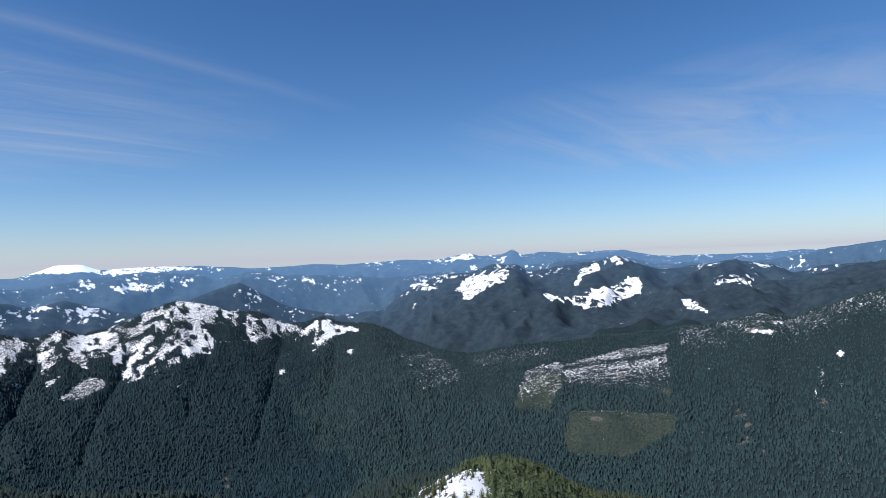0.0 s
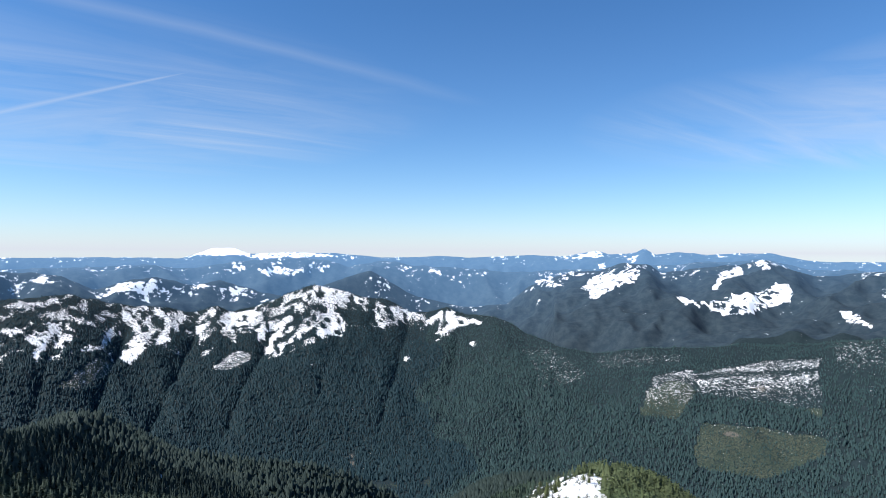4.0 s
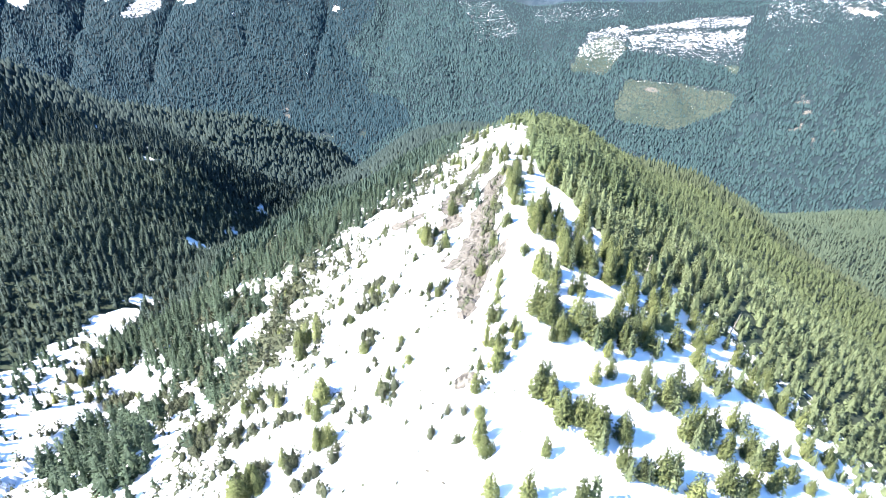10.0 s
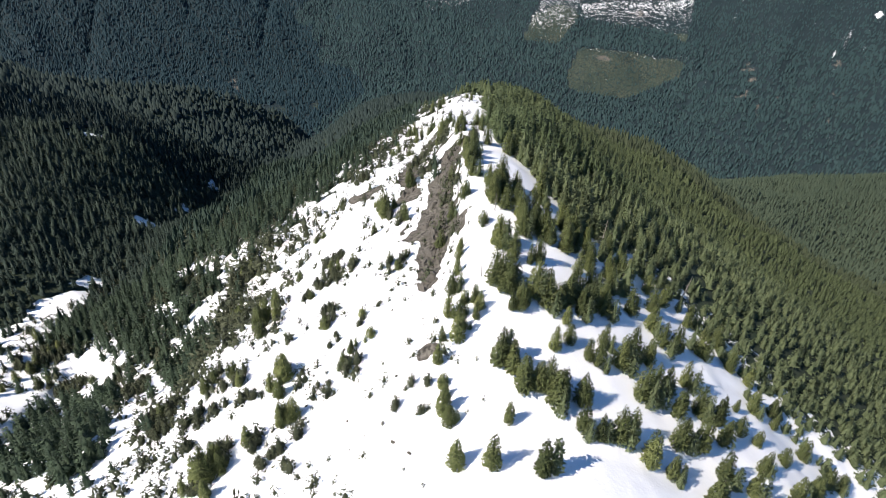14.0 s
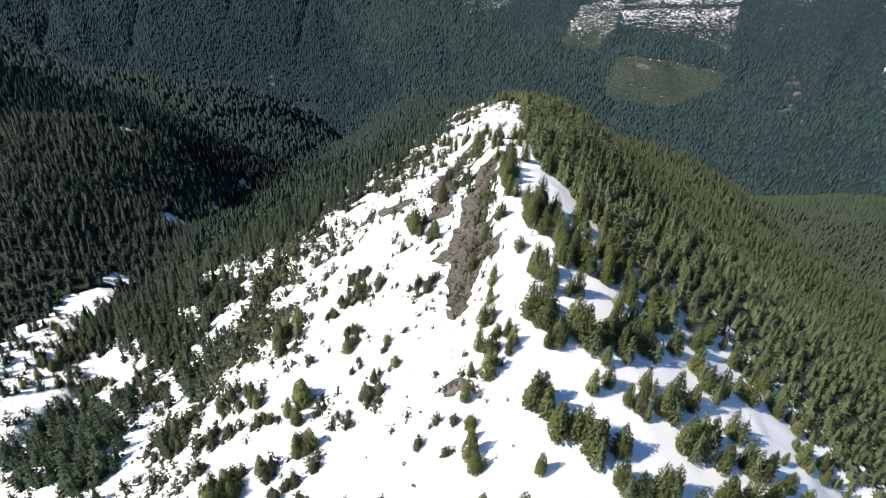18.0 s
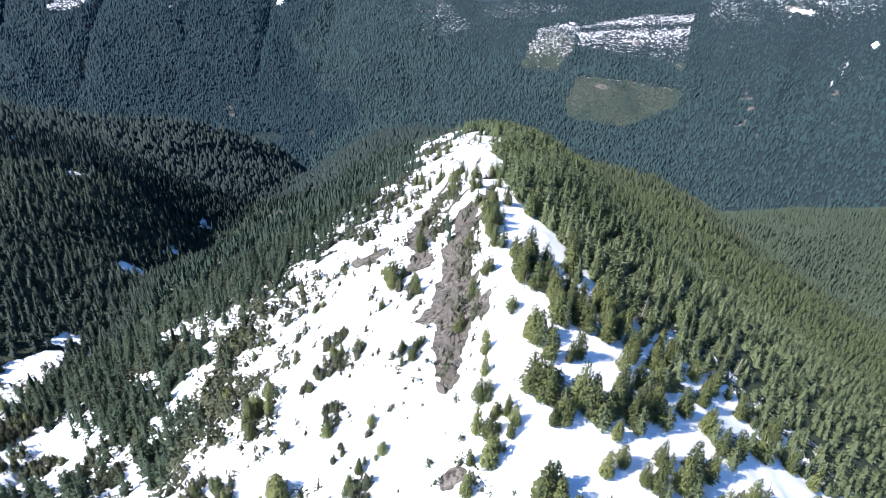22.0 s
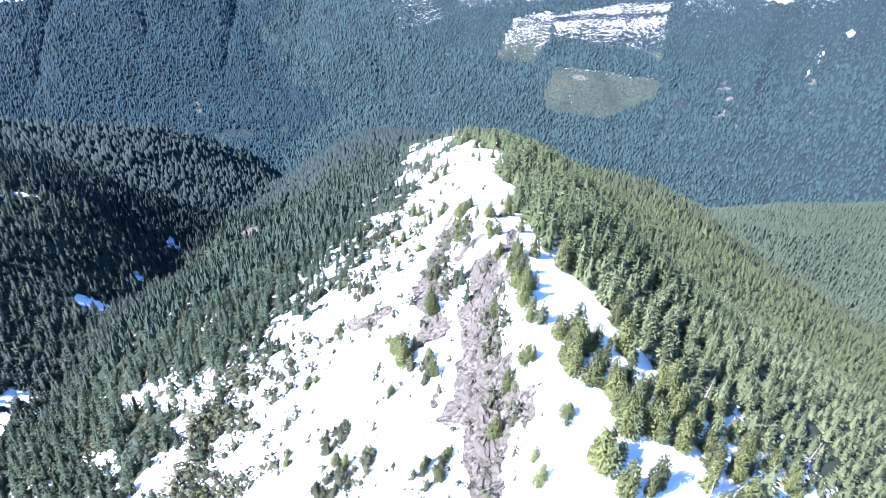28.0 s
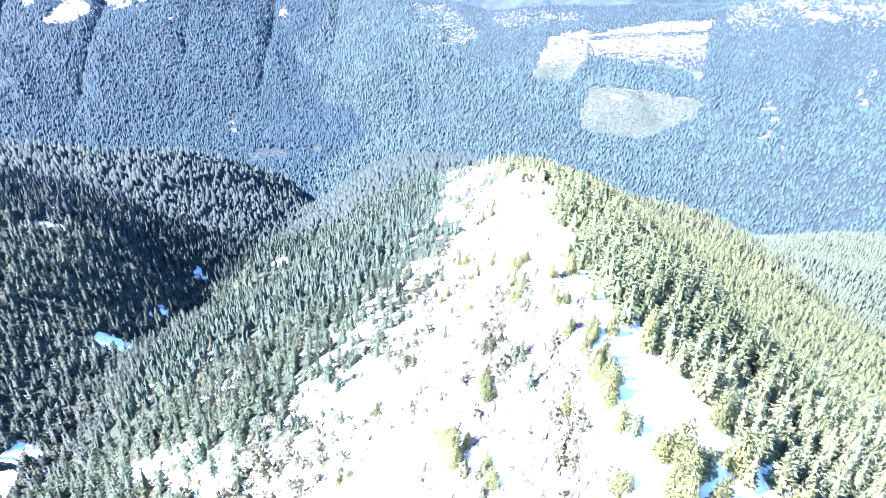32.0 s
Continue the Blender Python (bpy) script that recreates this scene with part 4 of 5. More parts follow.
def forest(name, label, x, y, tall, templates, material, seed):
    rng = np.random.default_rng(seed)
    z = height(x, y)
    pick = rng.integers(0, len(templates), len(x))
    co, tri, tone, faces_out, start = [], [], [], [], 0
    patch = 0.5 + 0.35 * fbm(x / 60, y / 60, seed, 3)
    for k, (tv, tf, to) in enumerate(templates):
        m = pick == k
        n = int(m.sum())
        a, s = rng.random(n) * 6.28, tall[m]
        wide = s * (0.85 + 0.3 * rng.random(n))
        ca, sa = np.cos(a), np.sin(a)
        vx = (tv[None, :, 0] * ca[:, None] - tv[None, :, 1] * sa[:, None]) * wide[:, None] + x[m][:, None]
        vy = (tv[None, :, 0] * sa[:, None] + tv[None, :, 1] * ca[:, None]) * wide[:, None] + y[m][:, None]
        vz = tv[None, :, 2] * s[:, None] + (z[m] - 0.3)[:, None]
        o = outward(tv, rng)
        ox, oy = o[None, :, 0] * ca[:, None] - o[None, :, 1] * sa[:, None], o[None, :, 0] * sa[:, None] + o[None, :, 1] * ca[:, None]
        faces_out.append(np.stack([ox, oy, np.broadcast_to(o[None, :, 2], ox.shape)], -1).reshape(-1, 3))
        co.append(np.stack([vx, vy, vz], -1).reshape(-1, 3))
        tri.append((tf[None] + (np.arange(n) * len(tv))[:, None, None] + start).reshape(-1, 3))
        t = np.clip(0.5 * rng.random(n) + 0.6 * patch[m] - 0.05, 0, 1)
        # each tree's own tone, times the painted shade inside its crown
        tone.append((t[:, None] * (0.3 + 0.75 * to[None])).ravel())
        start += n * len(tv)
    co, tri, tone = np.concatenate(co), np.concatenate(tri), np.concatenate(tone)
    me = bpy.data.meshes.new(name)
    me.vertices.add(len(co))
    me.vertices.foreach_set("co", co.astype(np.float32).ravel())
    me.loops.add(tri.size)
    me.loops.foreach_set("vertex_index", tri.astype(np.int32).ravel())
    me.polygons.add(len(tri))
    me.polygons.foreach_set("loop_start", np.arange(0, tri.size, 3, dtype=np.int32))
    me.polygons.foreach_set("use_smooth", np.full(len(tri), len(templates[0][0]) != len(MID[0][0])))
    me.update(calc_edges=True)
    me.attributes.new("tone", "FLOAT", "POINT").data.foreach_set("value", tone.astype(np.float32))
    me.attributes.new("outward", "FLOAT_VECTOR", "POINT").data.foreach_set("vector", np.concatenate(faces_out).astype(np.float32).ravel())
    me.materials.append(material)
    return tagged(new(name, me), label, "forest", kind="stuff")


RNG = np.random.default_rng(7)
NEAR = [sprayed_tree(RNG, 170, 0.19 + 0.012 * k, 0.7, 0.20, 0.066, 0.65) for k in range(7)]
FINE = [sprayed_tree(RNG, 84, 0.19 + 0.012 * k, 0.8, 0.18, 0.078, 0.5) for k in range(6)]
COARSE = [sprayed_tree(RNG, 24, 0.20 + 0.012 * k, 0.8, 0.16, 0.135, 0.65) for k in range(6)]
FLANK = [sprayed_tree(RNG, 60, 0.26 + 0.02 * k, 0.65, 0.2, 0.105, 0.62) for k in range(6)]
FLANK_FAR = [sprayed_tree(RNG, 24, 0.27 + 0.02 * k, 0.65, 0.18, 0.155, 0.66) for k in range(6)]
MID = [tiered_tree(RNG, 4, 6, 0.22) for _ in range(6)]
LOW = [tiered_tree(RNG, 1, 6, 0.36) for _ in range(5)]
TINY = [tiered_tree(RNG, 1, 6, 0.27, 0.8) for _ in range(4)]
PAIR = [tiered_tree(RNG, 2, 6, 0.27) for _ in range(5)]
BUSH = [sprayed_tree(RNG, 34, 0.22 + 0.06 * k, 0.45, 0.45, 0.135, 0.36) for k in range(7)]


def scatter(x0, x1, y0, y1, gap, seed):
    rng = np.random.default_rng(seed)
    gx, gy = np.meshgrid(np.arange(x0, x1, gap), np.arange(y0, y1, gap))
    gx, gy = gx.ravel(), gy.ravel()
    return gx + (rng.random(len(gx)) - 0.5) * gap * 1.3, gy + (rng.random(len(gx)) - 0.5) * gap * 1.3, rng


def near_woods():
    x, y, rng = scatter(-640, 940, -260, 1260, 4.7, 31)
    hx, hy, _ = scatter(-600, -150, 240, 600, 3.9, 35)
    ex, ey, _ = scatter(92, 420, 60, 520, 3.9, 36)
    on_hill, on_flank = lambda x, y: (x < -150) & (y > 240) & (y < 600) & (x > -600), lambda x, y: (x > 92) & (x < 420) & (y > 60) & (y < 520)
    first = ~on_hill(x, y) & ~on_flank(x, y)
    x, y = np.concatenate([x[first], hx[on_hill(hx, hy)], ex[on_flank(ex, ey)]]), np.concatenate([y[first], hy[on_hill(hx, hy)], ey[on_flank(ex, ey)]])
    z = height(x, y)
    r, b = np.hypot(x, y), np.degrees(np.arctan2(x, y))
    snow, wood, grass, rock = cover(x, y, z)
    seen = (np.abs(b) < np.where(r < 480, np.where(r < 260, 181, 76), 50)) & (r < 1280) & (z > 60)
    clump = smooth(-0.5, 0.25, fbm(x / 24, y / 24, 141, 3))
    keep = seen & (rng.random(len(x)) < wood * (0.76 + 0.24 * clump + 0.2 * (r > 350)) * np.where(r > 640, 0.85, 1.0))
    x, y, r = x[keep], y[keep], r[keep]
    edge = np.exp(-((x - np.interp(y, *WEST_EDGE)) / 30) ** 2) * (y < 640) * (y > 243)
    tall = (8.0 + 6.0 * rng.random(len(x)) ** 1.3 + 2.5 * inside(x, y, BENCH_WOOD)) * (1 - 0.4 * edge)
    low = smooth(70, 130, x) * smooth(640, 520, r)
    tall = tall * (1 - 0.42 * low) + 1.5 * (x > 55) * (x < 110)
    keep = rng.random(len(x)) < 1 - 0.2 * edge
    x, y, r, tall = x[keep], y[keep], r[keep], tall[keep]
    closer = (r < 330) & (y > 40)
    rear = (r < 330) & (y <= 40)
    edge_of_wood = closer & (x > 30) & (x < 120) & (y < 235)
    closer &= ~edge_of_wood
    forest("ridge_fir_forest", "close-set olive and dark green firs at the edge of the snow", x[edge_of_wood], y[edge_of_wood], tall[edge_of_wood], NEAR, M_OLIVE_SUNLIT, 12)
    beside = closer & (x > 30) & (x < 125) & (y >= 205)
    flank = closer & (x > 30) & ~beside
    closer &= x <= 30
    forest("crest_fir_forest", "close-set dark green firs just east of the crest", x[beside], y[beside], 1.15 * tall[beside], FINE, M_CREST, 22)
    forest("flank_fir_forest", "dense olive-green fir forest east of the crest, coloured as sunlit", x[flank], y[flank], tall[flank], FLANK, M_OLIVE_SUNLIT, 16)
    forest("near_fir_forest", "dense dark green fir forest on the ridge flanks", x[closer], y[closer], tall[closer], FINE, M_WOODS, 5)
    middle, back = (r >= 330) & (r < 640), r >= 640
    east = middle & (x > 50)
    hillside = middle & (x < -150) & (r < 560)
    middle &= ~hillside
    forest("hillside_fir_forest", "dark green fir forest on the shaded hillside", x[hillside], y[hillside], 0.78 * tall[hillside], COARSE, M_SHADE, 18)
    coarse, east, middle = east & (r < 560), east & (r >= 560), middle & ~east
    forest("east_fir_forest", "olive-green fir forest on the east flank of the ridge, coloured as sunlit", x[coarse], y[coarse], tall[coarse], FLANK_FAR, M_EAST_SUNLIT, 14)
    forest("east_lower_fir_forest", "olive-green fir forest below the ridge", x[east], y[east], tall[east], MID, M_LOWER, 15)
    west = middle & (x > -150)
    middle &= ~west
    forest("west_fir_forest", "dense green fir forest on the west flank of the ridge", x[west], y[west], 0.85 * tall[west], MID, M_WEST, 23)
    forest("fir_forest", "dense dark green fir forest on the hillsides", x[middle], y[middle], tall[middle], MID, M_HILL_SHADE, 6)
    forest("rear_fir_forest", "dark green fir forest below the start of the ridge", x[rear], y[rear], tall[rear], MID, M_HILL_SHADE, 11)
    hollow = back & (x > 60)
    back &= ~hollow
    forest("hollow_fir_forest", "green fir forest in the hollow east of the ridge", x[hollow], y[hollow], 0.72 * tall[hollow], PAIR, M_HOLLOW, 17)
    forest("lower_fir_forest", "dark green fir forest running down to the valley", x[back], y[back], 0.75 * tall[back], LOW, M_HILL_SHADE, 10)


def valley_woods():
    rng = np.random.default_rng(32)
    n = 170000
    r = np.sqrt(1230.0 ** 2 + rng.random(n) * (3080.0 ** 2 - 1230.0 ** 2))
    b = (rng.random(n) - 0.5) * 92
    x, y = r * np.sin(np.radians(b)), r * np.cos(np.radians(b))
    z = height(x, y)
    snow, wood, grass, rock = cover(x, y, z)
    keep = (rng.random(n) < wood * np.where(r > 2500, 0.62, 0.8)) & (r < np.interp(b, *RIM_R) + 40)
    x, y = x[keep], y[keep]
    tall = (9 + 6 * rng.random(len(x)) ** 1.5) * (0.55 + 0.45 * smooth(40, 420, np.interp(b[keep], *RIM_R) - r[keep]))
    sparse = wood[keep] < 0.6
    tall = np.where(sparse, tall * 0.5, tall)
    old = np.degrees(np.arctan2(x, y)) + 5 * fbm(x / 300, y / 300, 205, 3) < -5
    forest("valley_fir_forest", "fir forest covering the far valley slopes, its green tinted blue with haze", x[~old], y[~old], tall[~old], TINY, M_BLUE_HAZED, 7)
    forest("old_valley_fir_forest", "dark old fir forest on steep spurs across the valley, tinted blue with haze", x[old], y[old], tall[old], TINY, M_DEEP_HAZED, 19)


def ridge_bushes():
    x, y, rng = scatter(-200, 90, 70, 640, 2.8, 33)
    z = height(x, y)
    snow, wood, grass, rock = cover(x, y, z)
    cx = np.interp(y, *CREST_X)
    lower = smooth(8, 90, cx - x)
    clump = smooth(-0.05 - 0.25 * lower, 0.45 - 0.2 * lower, fbm((x + 0.6 * y) / 17, (y - 0.6 * x) / 8, 151, 4))
    keep = (x < cx - 2) & (snow > 0.3) & (rng.random(len(x)) < clump * (0.5 + 0.45 * lower) + 0.005)
    ridge_top = smooth(190, 215, y) * (1 - smooth(320, 350, y)) * smooth(2, 6, cx - x) * (1 - smooth(45, 70, cx - x))
    tuft = smooth(0.1, 0.4, fbm((y - 1.2 * x) / 9, (1.2 * y + x) / 22, 157, 3))
    keep |= (snow > 0.3) & (rng.random(len(x)) < 0.75 * ridge_top * tuft)
    fringe = np.exp(-((x - np.interp(y, *WEST_EDGE)) / 16) ** 2) * (y > 190)
    keep |= (snow > 0.3) & (rng.random(len(x)) < 0.75 * fringe * (0.3 + clump))
    thicket = smooth(-44, -62, x) * (x > -125) * smooth(125, 150, y) * smooth(262, 235, y)
    keep |= (snow > 0.3) & (rng.random(len(x)) < thicket * (0.03 + 0.30 * clump))
    keep |= (y > 320) & (snow > 0.3) & (rng.random(len(x)) < clump * 0.4 + 0.012)
    keep &= ~((x < -78) & (y < 240) & (rng.random(len(x)) < 0.7))
    ledge = smooth(-3.0, 0.0, rib_rock(x - 3.0, y)) * smooth(0.0, 0.4, fbm(x / 6, y / 9, 159, 3) + 0.25)
    keep |= (rib_rock(x, y) > -2.6) & (rng.random(len(x)) < 0.25 + 0.7 * ledge)
    x, y = x[keep], y[keep]
    tall = (0.8 + 2.8 * rng.random(len(x)) ** 2) * (1 + 0.7 * fringe[keep] + 0.9 * thicket[keep] + 1.1 * lower[keep] * clump[keep] + 0.9 * (ridge_top * tuft)[keep] + 1.0 * ledge[keep])
    forest("dwarf_firs", "low olive dwarf firs poking out of the snow", x, y, tall, BUSH, M_SHRUB, 8)


def slope_firs():
    """Loose stands of middling firs on the snow west of the crest and on the bench."""
    x, y, rng = scatter(-230, 30, 75, 330, 4.2, 34)
    z = height(x, y)
    snow, wood, grass, rock = cover(x, y, z)
    cx = np.interp(y, *CREST_X)
    stand = smooth(0.02, 0.42, fbm(x / 20, y / 20, 161, 3))
    lower = smooth(85, 115, cx - x)
    keep = (snow > 0.5) & (rng.random(len(x)) < stand * 0.32 * lower)
    x, y = x[keep], y[keep]
    forest("loose_firs", "loose stands of dark firs on the snow slope", x, y, 5.0 + 6.0 * rng.random(len(x)) ** 1.4, FINE, M_WOODS, 9)


near_woods()
slope_firs()
valley_woods()
ridge_bushes()


# ---- single trees on the snow ----
def fir_meshes(seed, sprays, slim, belly, size):
    """One fir of unit height: a tapered trunk, and a lumpy crown of small sprays."""
    bt = bmesh.new()
    bmesh.ops.create_cone(bt, cap_ends=True, segments=7, radius1=0.022, radius2=0.004, depth=0.96, matrix=Matrix.Translation((0, 0, 0.46)))
    trunk = bpy.data.meshes.new("trunk")
    bt.to_mesh(trunk), bt.free()
    trunk.materials.append(M_BARK)
    verts, faces, crown_shades = sprayed_tree(np.random.default_rng(seed), sprays, slim, belly, 0.22, size)
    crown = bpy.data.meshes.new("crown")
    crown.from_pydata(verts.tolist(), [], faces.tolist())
    # inner sprays carry their shade in the needle colour
    crown.attributes.new("crown_shade", "FLOAT", "POINT").data.foreach_set("value", crown_shades)
    crown.attributes.new("outward", "FLOAT_VECTOR", "POINT").data.foreach_set("vector", outward(verts, np.random.default_rng(seed)).astype(np.float32).ravel())
    crown.polygons.foreach_set("use_smooth", [True] * len(faces))
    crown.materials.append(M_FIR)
    return trunk, crown


def fir(seed, sprays, slim, belly, size, label):
    trunk, crown = fir_meshes(seed, sprays, slim, belly, size)
    root = new("fir_tree")
    for name, data in (("trunk", trunk), ("crown", crown)):
        ob = new(name, data)
        ob.parent = root
    return tagged(root, label, "tree", group="firs on the snowy ridge")


KINDS = [fir(1, 780, 0.20, 0.55, 0.037, "full dark green fir standing in snow"), fir(2, 660, 0.15, 0.6, 0.036, "slim dark green fir standing in snow"),
         fir(3, 860, 0.24, 0.5, 0.039, "broad olive-green fir standing in snow"), fir(4, 640, 0.175, 0.55, 0.038, "tall green fir with gaps in its crown, in snow"),
         fir(5, 560, 0.33, 0.45, 0.058, "short bushy fir with snow round its foot")]
FULL = [sprayed_tree(RNG, 270, 0.17 + 0.02 * k, 0.55, 0.22, 0.056) for k in range(5)]
TUFT = [sprayed_tree(RNG, 120, 0.24 + 0.03 * k, 0.5, 0.32, 0.085, 0.55) for k in range(6)]
# place on the plan and height
EAST_FIRS = [(29, 137, 13), (32, 134, 12), (33, 128, 8), (37, 131, 7), (40, 134, 15), (44, 133, 12), (50, 135, 11), (55, 134, 12), (58, 136, 12), (64, 141, 11), (17, 121, 12), (15,
             129, 10), (22, 126, 7), (24, 128, 7), (13, 101, 11), (12, 116, 9), (27, 112, 14), (31, 110, 12), (33, 105, 13), (36, 106, 11), (39, 107, 12), (41, 104, 13),
             (44, 105, 12), (49, 105, 11), (44, 119, 9), (49, 122, 8), (49, 129, 7), (54, 119, 8), (57, 119, 11)]
SLOPE_FIRS = [(64, 121, 13), (66, 121, 11), (71, 127, 12), (77, 128, 12), (86, 138, 11), (28, 97, 7.5), (22, 85, 11), (14, 87, 10), (34, 84, 13), (48, 98, 9), (52, 96, 10), (58, 98,
              13), (61, 99, 12), (69, 113, 14), (74, 116, 13), (80, 119, 12), (89, 125, 11), (82, 113, 11), (79, 103, 13), (87, 105, 14)]
LOWER_FIRS = [(66, 94, 12), (73, 93, 9), (97, 116, 13), (110, 126, 6), (108, 117, 8), (114, 116, 7), (130, 130, 7), (110, 105, 10), (124, 113, 8), (97, 109, 11), (61, 126, 9), (91,
              117, 12), (92, 139, 12), (105, 147, 13), (92, 98, 12), (101, 96, 12), (112, 94, 11), (120, 101, 11), (132, 106, 11), (84, 88, 12)]
CREST_FIRS = [(6, 232, 10), (-4, 211, 12), (-6, 216, 9), (4, 200, 8), (22, 270, 11), (26, 289, 7), (27, 233, 8), (28, 205, 12), (38, 232, 10), (8, 320, 8), (38, 249, 8), (-24, 238,
              6), (-31, 222, 4), (-15, 178, 5), (-23, 179, 6), (-8, 198, 6), (-2, 168, 6), (4, 169, 4), (-37, 193, 4), (43, 284, 6), (31, 268, 8), (-7, 222, 4.5), (16,
              173, 8), (20, 183, 8), (24, 183, 8), (28, 165, 5), (6, 228, 8)]
GLADE_FIRS = [(32, 153, 12), (30, 137, 12), (33, 178, 13), (41, 162, 12), (48, 163, 12), (56, 162, 12), (41, 147, 8), (45, 136, 11), (35, 129, 9), (47, 132, 10), (64, 160, 12), (55,
              144, 11), (72, 160, 12), (36, 183, 13), (38, 190, 13), (42, 173, 12), (48, 170, 12), (62, 173, 12), (19, 131, 6), (19, 145, 7), (20, 152, 8), (21, 160, 6),
              (27, 196, 9), (27, 204, 9), (29, 210, 9), (28, 215, 10), (46, 229, 12), (50, 236, 12), (80, 168, 12)]
OUTER_FIRS = [(99, 168, 11), (109, 164, 11), (120, 161, 12), (121, 149, 11), (70, 153, 11), (89, 157, 11), (61, 147, 11), (64, 139, 11), (76, 146, 11), (83, 144, 11), (52, 139, 10),
              (35, 155, 9), (59, 177, 12), (66, 186, 12), (52, 192, 13), (57, 207, 13), (127, 145, 11), (133, 136, 10), (121, 131, 10), (139, 123, 10), (143, 113, 10),
              (151, 116, 9)]


KNOB_FIRS = [(23, 291, 9), (27, 288, 8), (28, 276, 6), (27, 247, 8), (29, 246, 7), (45, 298, 9), (39, 274, 9), (32, 231, 10), (30, 218, 10), (28, 213, 8), (10, 318, 9), (17, 307, 6),
             (19, 305, 9), (14, 309, 7), (7, 280, 5), (61, 401, 8), (50, 386, 7), (47, 394, 5), (89, 504, 9), (31, 379, 8), (51, 516, 7), (23, 361, 9), (27, 362, 7), (20,
             397, 9), (20, 270, 7), (22, 281, 8), (11, 305, 8), (2, 298, 7), (-1, 294, 5)]
CHAIN_FIRS = [(17, 137, 8), (22, 131, 7), (18, 127, 8), (19, 124, 6), (13, 122, 6), (22, 211, 7), (28, 224, 7), (31, 227, 7), (13, 106, 6), (13, 109, 5), (14, 98, 7), (-1, 213, 7),
              (3, 207, 6), (1, 164, 4), (-20, 177, 6), (-37, 189, 4), (-29, 165, 4), (-21, 143, 5), (-10, 142, 4), (-14, 126, 7), (-7, 132, 4), (-12, 129, 6), (-34, 221,
              4)]
BENCH_FIRS = [(-186, 212, 7), (-184, 221, 8), (-181, 228, 9), (-180, 232, 9), (-176, 239, 9), (-173, 242, 8), (-185, 207, 6), (-181, 259, 10), (-189, 252, 9), (-179, 247, 9), (-144,
              214, 5), (-127, 209, 5), (-126, 197, 5), (-166, 216, 8), (-171, 215, 9)]


# clumps on the snow west of the crest: place, half width, half length, usual height
CLUMPS = [(-45, 164, 5.2, 12, 8), (-65, 194, 4.9, 12, 6), (-68, 224, 8.1, 7.1, 6), (-32, 127, 6.0, 6.3, 9), (-31, 114, 3.7, 5.0, 9), (-39, 112, 3.4, 3.7, 8), (-50, 138, 4.6, 4.8, 7), (-58, 140, 3.6, 5.9, 7),
          (-48, 128, 7.4, 1.8, 5), (-59, 128, 5.8, 3.0, 5), (-11, 124, 3.6, 2.6, 6), (-51, 104, 9.6, 5.4, 9), (-52, 110, 3.5, 3.4, 8), (-184, 236, 12.8, 8.6, 7), (-173, 243, 8.5, 7.6, 6), (-26, 108, 2.9, 1.7, 5)]
LOW_CLUMPS = [(-23, 172, 5.7, 4.1, 4), (-14, 174, 2.0, 3.5, 4), (-21, 150, 2.6, 6.8, 4), (-18, 136, 1.4, 3.6, 4), (-27, 100, 2.2, 1.6, 6), (-128, 200, 7.8, 7.4, 6), (-157, 215, 9.9, 5.6, 6), (-76, 138, 5.5, 9.5, 5), (-75, 130, 4.9, 2.6, 4),
              (-61, 118, 2.6, 2.3, 5), (-47, 113, 3.2, 2.3, 5), (-34, 104, 2.7, 1.8, 5), (-31, 106, 2.0, 2.4, 5), (-110, 186, 7.2, 8.2, 4)]
BUSH_CLUMPS = [(-3, 164, 1.9, 3.1, 6), (2, 167, 1.5, 2.4, 4), (-25, 190, 2.6, 5.9, 4), (-21, 191, 2.2, 4.2, 3), (-30, 167, 1.6, 2.8, 3), (-10, 139, 1.0, 2.2, 3), (4, 112, 1.5, 1.7, 5), (6, 103, 1.8, 1.9, 6), (1, 108, 1.2, 1.7, 5),
               (9, 110, 0.9, 1.7, 5), (-18, 120, 1.7, 2.2, 4), (-22, 122, 1.3, 1.2, 3), (-3, 210, 2.0, 6.0, 8), (2, 201, 1.6, 5.0, 5), (-14, 252, 5.0, 3.0, 5), (-33, 224, 1.5, 1.5, 3), (9, 247, 2.0, 5.0, 4)]


SIDE_FIRS = [(32, 180, 10), (34, 177, 11), (37, 175, 11), (41, 180, 11), (33, 189, 9), (36, 187, 10), (38, 184, 11), (42, 187, 10), (42, 171, 10), (42, 167, 11), (45, 166, 11),
             (51, 174, 11), (48, 177, 10), (48, 164, 11), (51, 163, 10), (56, 162, 11), (61, 165, 11), (58, 170, 11), (67, 173, 11), (78, 180, 11), (65, 165, 8),
             (63, 158, 9), (32, 152, 11), (30, 154, 8), (35, 146, 11), (44, 150, 10), (58, 152, 10), (72, 160, 11), (86, 174, 9), (82, 177, 10), (94, 172, 9), (58,
             180, 11), (63, 180, 11), (69, 180, 11)]


def clump_firs():
    rng = random.Random(21)
    rows = []
    for x, y, rx, ry, h in CLUMPS + LOW_CLUMPS + BUSH_CLUMPS:
        for k in range(max(2, round(3.1 * rx * ry / (0.42 * h) ** 2 * 1.15))):
            a, d = rng.uniform(0, 6.28), math.sqrt(rng.random())
            rows.append((x + rx * d * math.cos(a), y + ry * d * math.sin(a), h * rng.uniform(0.55, 1.3) * (1.15 - 0.35 * d)))
    return rows


